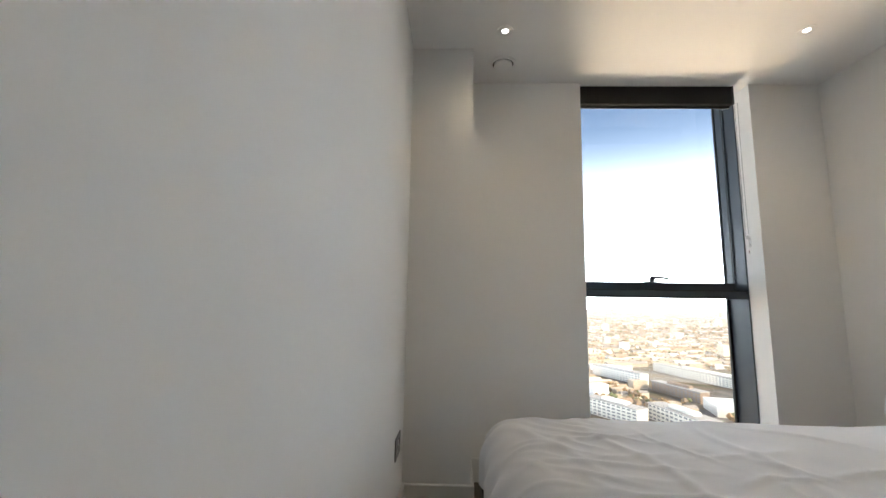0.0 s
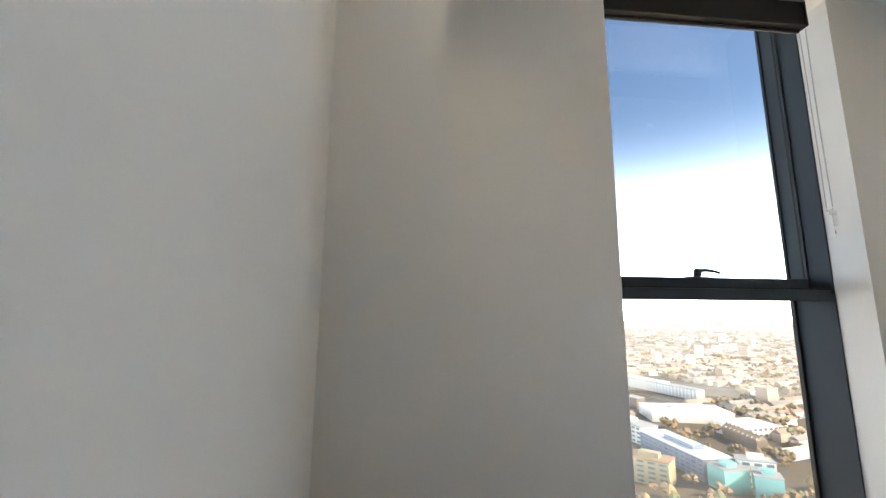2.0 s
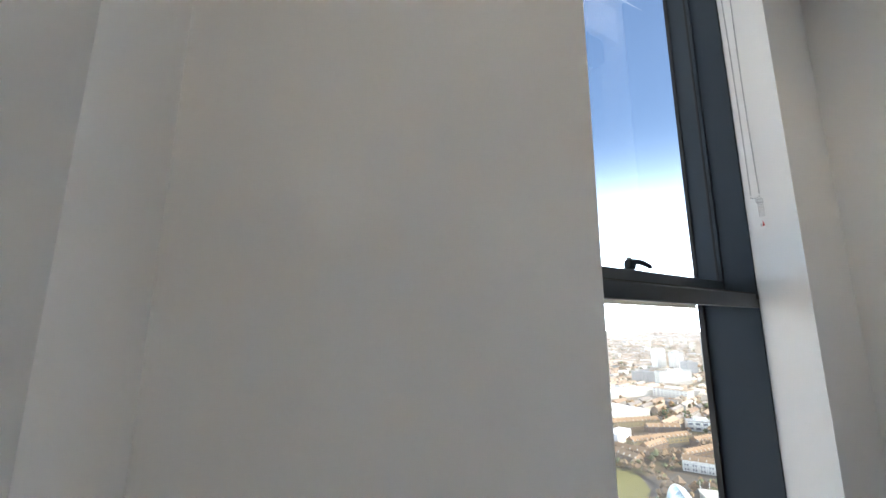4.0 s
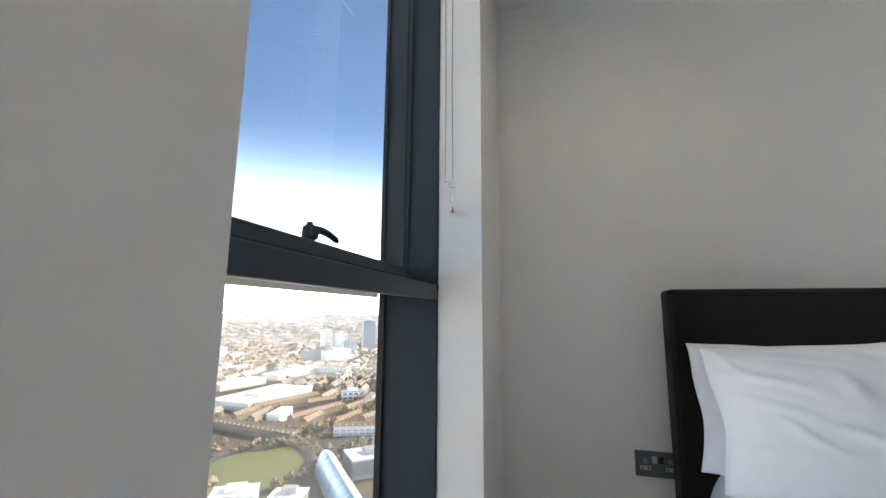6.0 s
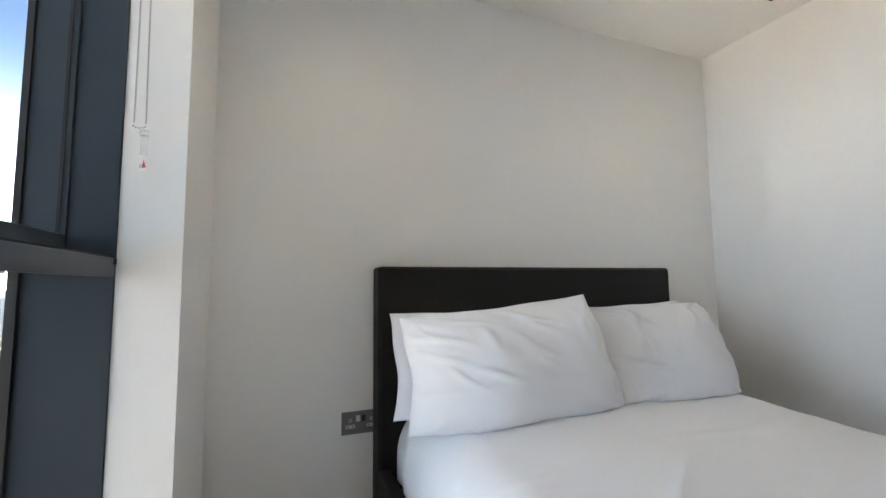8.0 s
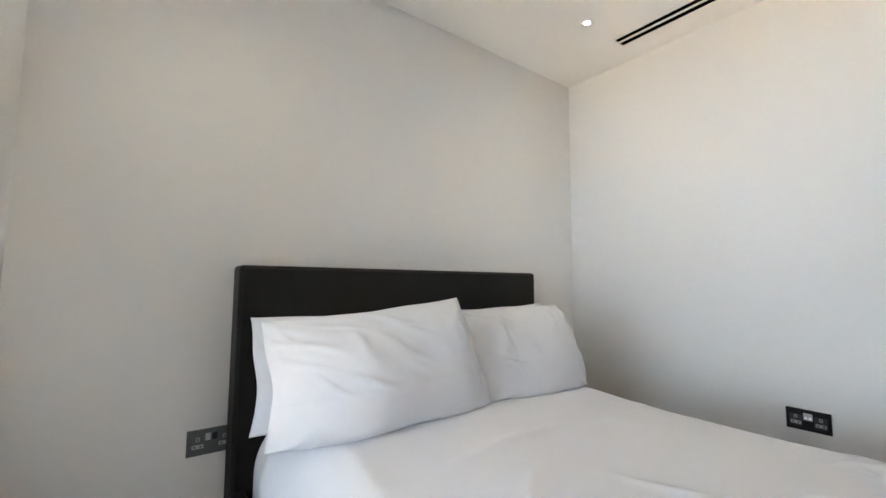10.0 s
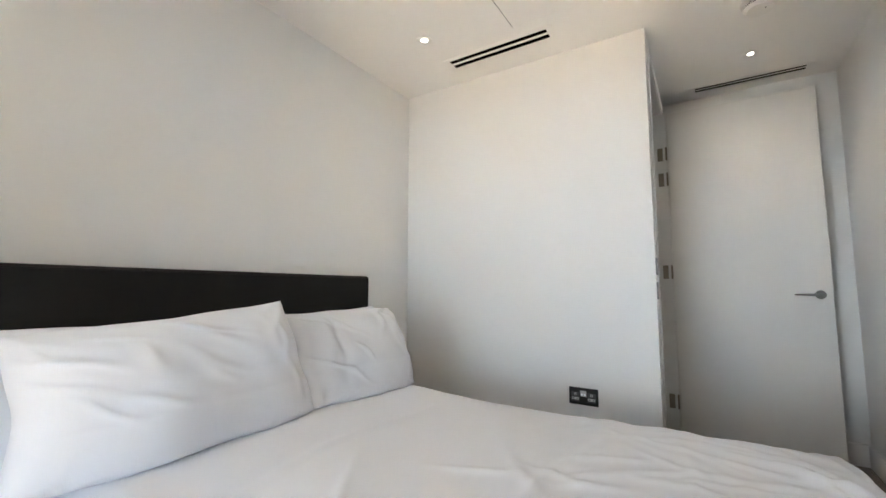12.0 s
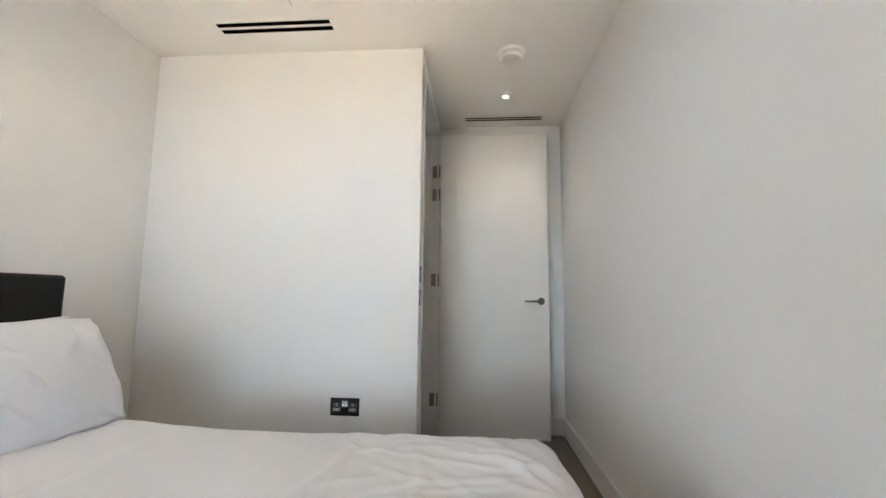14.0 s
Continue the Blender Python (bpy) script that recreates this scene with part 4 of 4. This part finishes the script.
def prow_building():
    """A long rounded glass building whose blunt end points away, with ribs over its back."""
    b = thing("glass_building", "pale blue rounded glass building beside the park", "building", polar(59.0, 336))
    way = polar(63.6, 236) - polar(59.0, 336)
    length = way.length
    b.rotation_euler = (0, 0, math.atan2(way.y, way.x))
    def hull(x):
        """Half width and height of the shell at a place along it."""
        k = min(1.0, max(0.0, x / 14))
        k = math.sqrt(max(0.0, 1 - (1 - k) ** 2))
        return 7.5 * k + 0.4, 9 + 6.0 * k
    bm = bmesh.new()
    rings_ = []
    for i in range(31):
        x = length * (i / 30) ** 1.3
        w, h = hull(x)
        rings_.append([bm.verts.new((x, w * math.cos(math.pi * a / 12) * (1 if 0 < a < 12 else 1.06), h * (0.12 + 0.88 * math.sin(math.pi * a / 12)) if 0 < a < 12 else 0)) for a in range(13)])
    for p, q in zip(rings_, rings_[1:]):
        for a in range(12):
            bm.faces.new((p[a], p[a + 1], q[a + 1], q[a]))
    bm.faces.new(rings_[0])
    bm.faces.new(rings_[-1][::-1])
    shell = part("shell", bm, M_teal, b, "pale blue glass shell", smooth=True)
    for i in range(3, 30, 3):
        x = length * (i / 30) ** 1.3
        w, h = hull(x)
        rib = bmesh.new()
        for a in range(12):
            u0, u1 = math.pi * a / 12, math.pi * (a + 1) / 12
            quad = [rib.verts.new((x + o, (w + 0.15) * math.cos(u), (h + 0.15) * (0.12 + 0.88 * math.sin(u)))) for u, o in ((u0, -0.3), (u0, 0.3), (u1, 0.3), (u1, -0.3))]
            rib.faces.new(quad)
        part("rib", rib, M_white, shell)
    part("ridge", box(12, -0.9, 14.9, length, 0.9, 15.4), M_white, shell, "white ridge gutter")
    KEEP.append((61, 288, 52))


prow_building()
az, dist, w, turn = between(62.0, 318, 68.5, 330)
deck = block("office_block", "pale block with louvred walls and a roof terrace", az, dist, w, 26, 12, turn, M_concrete, 0, M_cream)
for k in range(9):
    part("louvre", box(-w / 2, -13.5, 3.0 + 0.95 * k, w / 2, -13.05, 3.5 + 0.95 * k), M_cwin, deck)
for k in range(8):
    part("post", box(-w / 2 + 0.5 + k * (w - 1.3) / 7, 12.2, 12.9, -w / 2 + 0.8 + k * (w - 1.3) / 7, 12.5, 17.5), M_cream, deck)
KEEP.append((65, 325, 34))

park = bmesh.new()
ring = [park.verts.new(polar(50.5, 345, 0.4) + Vector(((50 + 7 * math.sin(3 * a)) * math.cos(a), (36 + 6 * math.sin(2 * a)) * math.sin(a), 0))) for a in (2 * math.pi * k / 40 for k in range(40))]
park.faces.new(ring)
structure("park_lawn", park, M_grass, "open green park lawn between the houses", "lawn")
KEEP.append((50.5, 345, 46))

# rows of houses and blocks out to the distance, on turned street grids
rng = random.Random(11)
wv, wf, rv, rf_, tv, tf = [], [], [], [], [], []
GRID = radians(14)
ga, gb_ = Vector((math.cos(GRID), math.sin(GRID), 0)), Vector((-math.sin(GRID), math.cos(GRID), 0))


def put_house(p, w, d, h, turn):
    turned_box(wv, wf, p, w, d, h, turn, 1)
    gable_roof(rv, rf_, p, w + 0.6, d + 0.8, h, rng.uniform(2.6, 4.0), turn)


# ordered streets out to a kilometre and a half: long low rows, bare trees along the back gardens
yards = []
for iu in range(-5, 44):
    for iv in range(0, 84):
        p = Vector((1.8, 3.0, GROUND)) + ga * (iu * 50 + rng.uniform(-3, 3)) + gb_ * (iv * 19 + rng.uniform(-1.5, 1.5) - 420)
        off = p - Vector((1.8, 3.0, GROUND))
        r, az = off.length, math.degrees(math.atan2(off.x, off.y))
        if not (445 < r < 1550 and 4 < az < 78) or not clear(p):
            continue
        k = rng.random()
        if k < 0.60:
            put_house(p, rng.uniform(36, 47), rng.uniform(8, 10), rng.uniform(6, 8.0), GRID)
        elif k < 0.68:
            put_house(p, rng.uniform(14, 17), rng.uniform(8, 10), rng.uniform(6, 9), GRID + math.pi / 2)
        elif k < 0.84:
            turned_box(wv, wf, p, rng.uniform(18, 46), rng.uniform(10, 15), rng.uniform(6, 12), GRID)
        elif k < 0.86:
            turned_box(wv, wf, p, rng.uniform(14, 22), rng.uniform(12, 16), rng.uniform(18, 32), GRID)
        else:
            yards.append(p)
        if rng.random() < 0.45:
            yards.append(p + gb_ * 9.5 + ga * rng.uniform(-24, 24))
# the loose far city
grids = [(polar(rng.uniform(-5, 90), rng.uniform(1300, 4600)), rng.uniform(0, 1.57)) for _ in range(70)]
for band0, band1, count, size in ((1500, 2800, 7500, 1.0), (2800, 4750, 9000, 1.35)):
    for _ in range(count):
        az, r = rng.uniform(4, 78), math.sqrt(rng.uniform(band0 ** 2, band1 ** 2))
        p = polar(az, r)
        turn = min(grids, key=lambda g: (g[0] - p).length_squared)[1] + rng.choice((0, math.pi / 2))
        kind = rng.random()
        if kind < 0.7:
            put_house(p, rng.uniform(22, 55) * size, rng.uniform(8, 11) * size, rng.uniform(6, 9), turn)
        elif kind < 0.993:
            turned_box(wv, wf, p, rng.uniform(14, 42) * size, rng.uniform(12, 22) * size, rng.uniform(7, 12), turn)
        else:
            turned_box(wv, wf, p, rng.uniform(16, 26), rng.uniform(16, 26), rng.uniform(24, 46), turn)
stuff("distant_buildings", wv, wf, M_city, "many distant pale and brown city buildings", "buildings")
stuff("distant_roofs", rv, rf_, M_roof, "many distant brown tiled roofs", "roofs")


def clump(verts, faces, p, size):
    """One loose crown: several uneven small blobs."""
    for _ in range(5):
        c = p + Vector((rng.gauss(0, size * 0.35), rng.gauss(0, size * 0.35), size * rng.uniform(0.5, 1.1)))
        s = size * rng.uniform(0.25, 0.5)
        k = len(verts)
        for a in range(5):
            an = a * 2 * math.pi / 5 + rng.random()
            verts.append((c.x + s * math.cos(an) * rng.uniform(0.7, 1.2), c.y + s * math.sin(an) * rng.uniform(0.7, 1.2), c.z + s * rng.uniform(-0.4, 0.3)))
        verts.append((c.x, c.y, c.z + s * rng.uniform(0.7, 1.0)))
        verts.append((c.x, c.y, c.z - s * 0.9))
        for a in range(5):
            faces += [(k + a, k + (a + 1) % 5, k + 5), (k + (a + 1) % 5, k + a, k + 6)]


for r0, r1, count in ((240, 600, 700), (600, 1400, 2200), (1400, 3200, 2600)):
    for _ in range(count):
        p = polar(rng.uniform(4, 78), math.sqrt(rng.uniform(r0 ** 2, r1 ** 2)))
        if clear(p):
            clump(tv, tf, p, rng.uniform(5, 10) * (1.5 if r0 > 1000 else 1))
for p in yards:
    clump(tv, tf, p, rng.uniform(4, 8))
for _ in range(60):
    a = rng.uniform(0, 2 * math.pi)
    clump(tv, tf, polar(50.5, 345) + Vector((58 * math.cos(a), 42 * math.sin(a), 0)), rng.uniform(4, 7))
stuff("winter_trees", tv, tf, M_tree, "bare brown winter trees between the houses", "trees")

# pale haze painted as glowing clear sheets: thin veils between the districts and a bank along the whole horizon,
# thinning out upwards
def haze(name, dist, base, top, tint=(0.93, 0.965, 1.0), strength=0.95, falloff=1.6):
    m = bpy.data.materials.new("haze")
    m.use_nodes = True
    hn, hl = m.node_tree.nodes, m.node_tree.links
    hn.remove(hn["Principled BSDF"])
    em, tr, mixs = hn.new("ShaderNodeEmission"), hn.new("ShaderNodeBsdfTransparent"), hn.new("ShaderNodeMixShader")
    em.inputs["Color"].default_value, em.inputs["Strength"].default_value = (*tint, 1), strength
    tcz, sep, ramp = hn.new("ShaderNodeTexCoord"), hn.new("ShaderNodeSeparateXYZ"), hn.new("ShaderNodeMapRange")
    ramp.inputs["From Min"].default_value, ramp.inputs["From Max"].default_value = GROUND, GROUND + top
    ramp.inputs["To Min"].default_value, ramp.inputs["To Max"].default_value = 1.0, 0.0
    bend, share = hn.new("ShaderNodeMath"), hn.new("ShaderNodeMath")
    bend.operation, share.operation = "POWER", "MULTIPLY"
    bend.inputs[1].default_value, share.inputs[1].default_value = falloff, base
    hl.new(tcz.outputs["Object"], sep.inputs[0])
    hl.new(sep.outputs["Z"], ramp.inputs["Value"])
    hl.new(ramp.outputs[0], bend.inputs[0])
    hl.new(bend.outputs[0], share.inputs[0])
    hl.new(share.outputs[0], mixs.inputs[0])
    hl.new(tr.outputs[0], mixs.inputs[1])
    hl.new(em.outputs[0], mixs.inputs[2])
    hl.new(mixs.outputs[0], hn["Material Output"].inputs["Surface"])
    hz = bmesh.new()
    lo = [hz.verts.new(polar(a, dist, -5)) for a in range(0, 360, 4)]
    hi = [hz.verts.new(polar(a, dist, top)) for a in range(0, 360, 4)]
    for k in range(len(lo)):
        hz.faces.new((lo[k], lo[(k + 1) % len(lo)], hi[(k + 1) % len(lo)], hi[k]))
    structure(name, hz, m, "glowing clear sheet for pale winter haze over the city", "haze").visible_shadow = False


# horizon glow raised well past the haze's own brightness to light the room
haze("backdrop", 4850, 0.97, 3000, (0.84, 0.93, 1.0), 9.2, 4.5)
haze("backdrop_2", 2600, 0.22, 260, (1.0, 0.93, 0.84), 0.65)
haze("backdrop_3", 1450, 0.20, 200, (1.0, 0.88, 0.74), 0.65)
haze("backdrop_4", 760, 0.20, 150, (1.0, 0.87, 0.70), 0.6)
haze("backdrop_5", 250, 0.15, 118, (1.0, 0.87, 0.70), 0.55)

# a vapour trail high in the sky, its sunlit white put in as glow
M_trail = bpy.data.materials.new("vapour")
M_trail.use_nodes = True
vn, vl = M_trail.node_tree.nodes, M_trail.node_tree.links
vn.remove(vn["Principled BSDF"])
ve, vt, vm = vn.new("ShaderNodeEmission"), vn.new("ShaderNodeBsdfTransparent"), vn.new("ShaderNodeMixShader")
ve.inputs["Color"].default_value, ve.inputs["Strength"].default_value, vm.inputs[0].default_value = (1, 1, 1, 1), 0.6, 0.30
vl.new(vt.outputs[0], vm.inputs[1])
vl.new(ve.outputs[0], vm.inputs[2])
vl.new(vm.outputs[0], vn["Material Output"].inputs["Surface"])


def sky_place(az, el, dist=3000.0):
    return Vector((dist * math.sin(radians(az)), dist * math.cos(radians(az)), dist * math.tan(radians(el))))


trail = bmesh.new()
rows = []
for k in range(13):
    s = k / 12
    p = sky_place(53.5 + 7.0 * s, 42.5 - 5.0 * s)
    w = 13 * (1 - s) + 2
    rows.append((trail.verts.new(p + Vector((0, 0, w))), trail.verts.new(p - Vector((0, 0, w)))))
for p, q in zip(rows, rows[1:]):
    trail.faces.new((p[0], q[0], q[1], p[1]))
structure("sky_trail", trail, M_trail, "thin white vapour trail in the blue sky", "vapour trail")
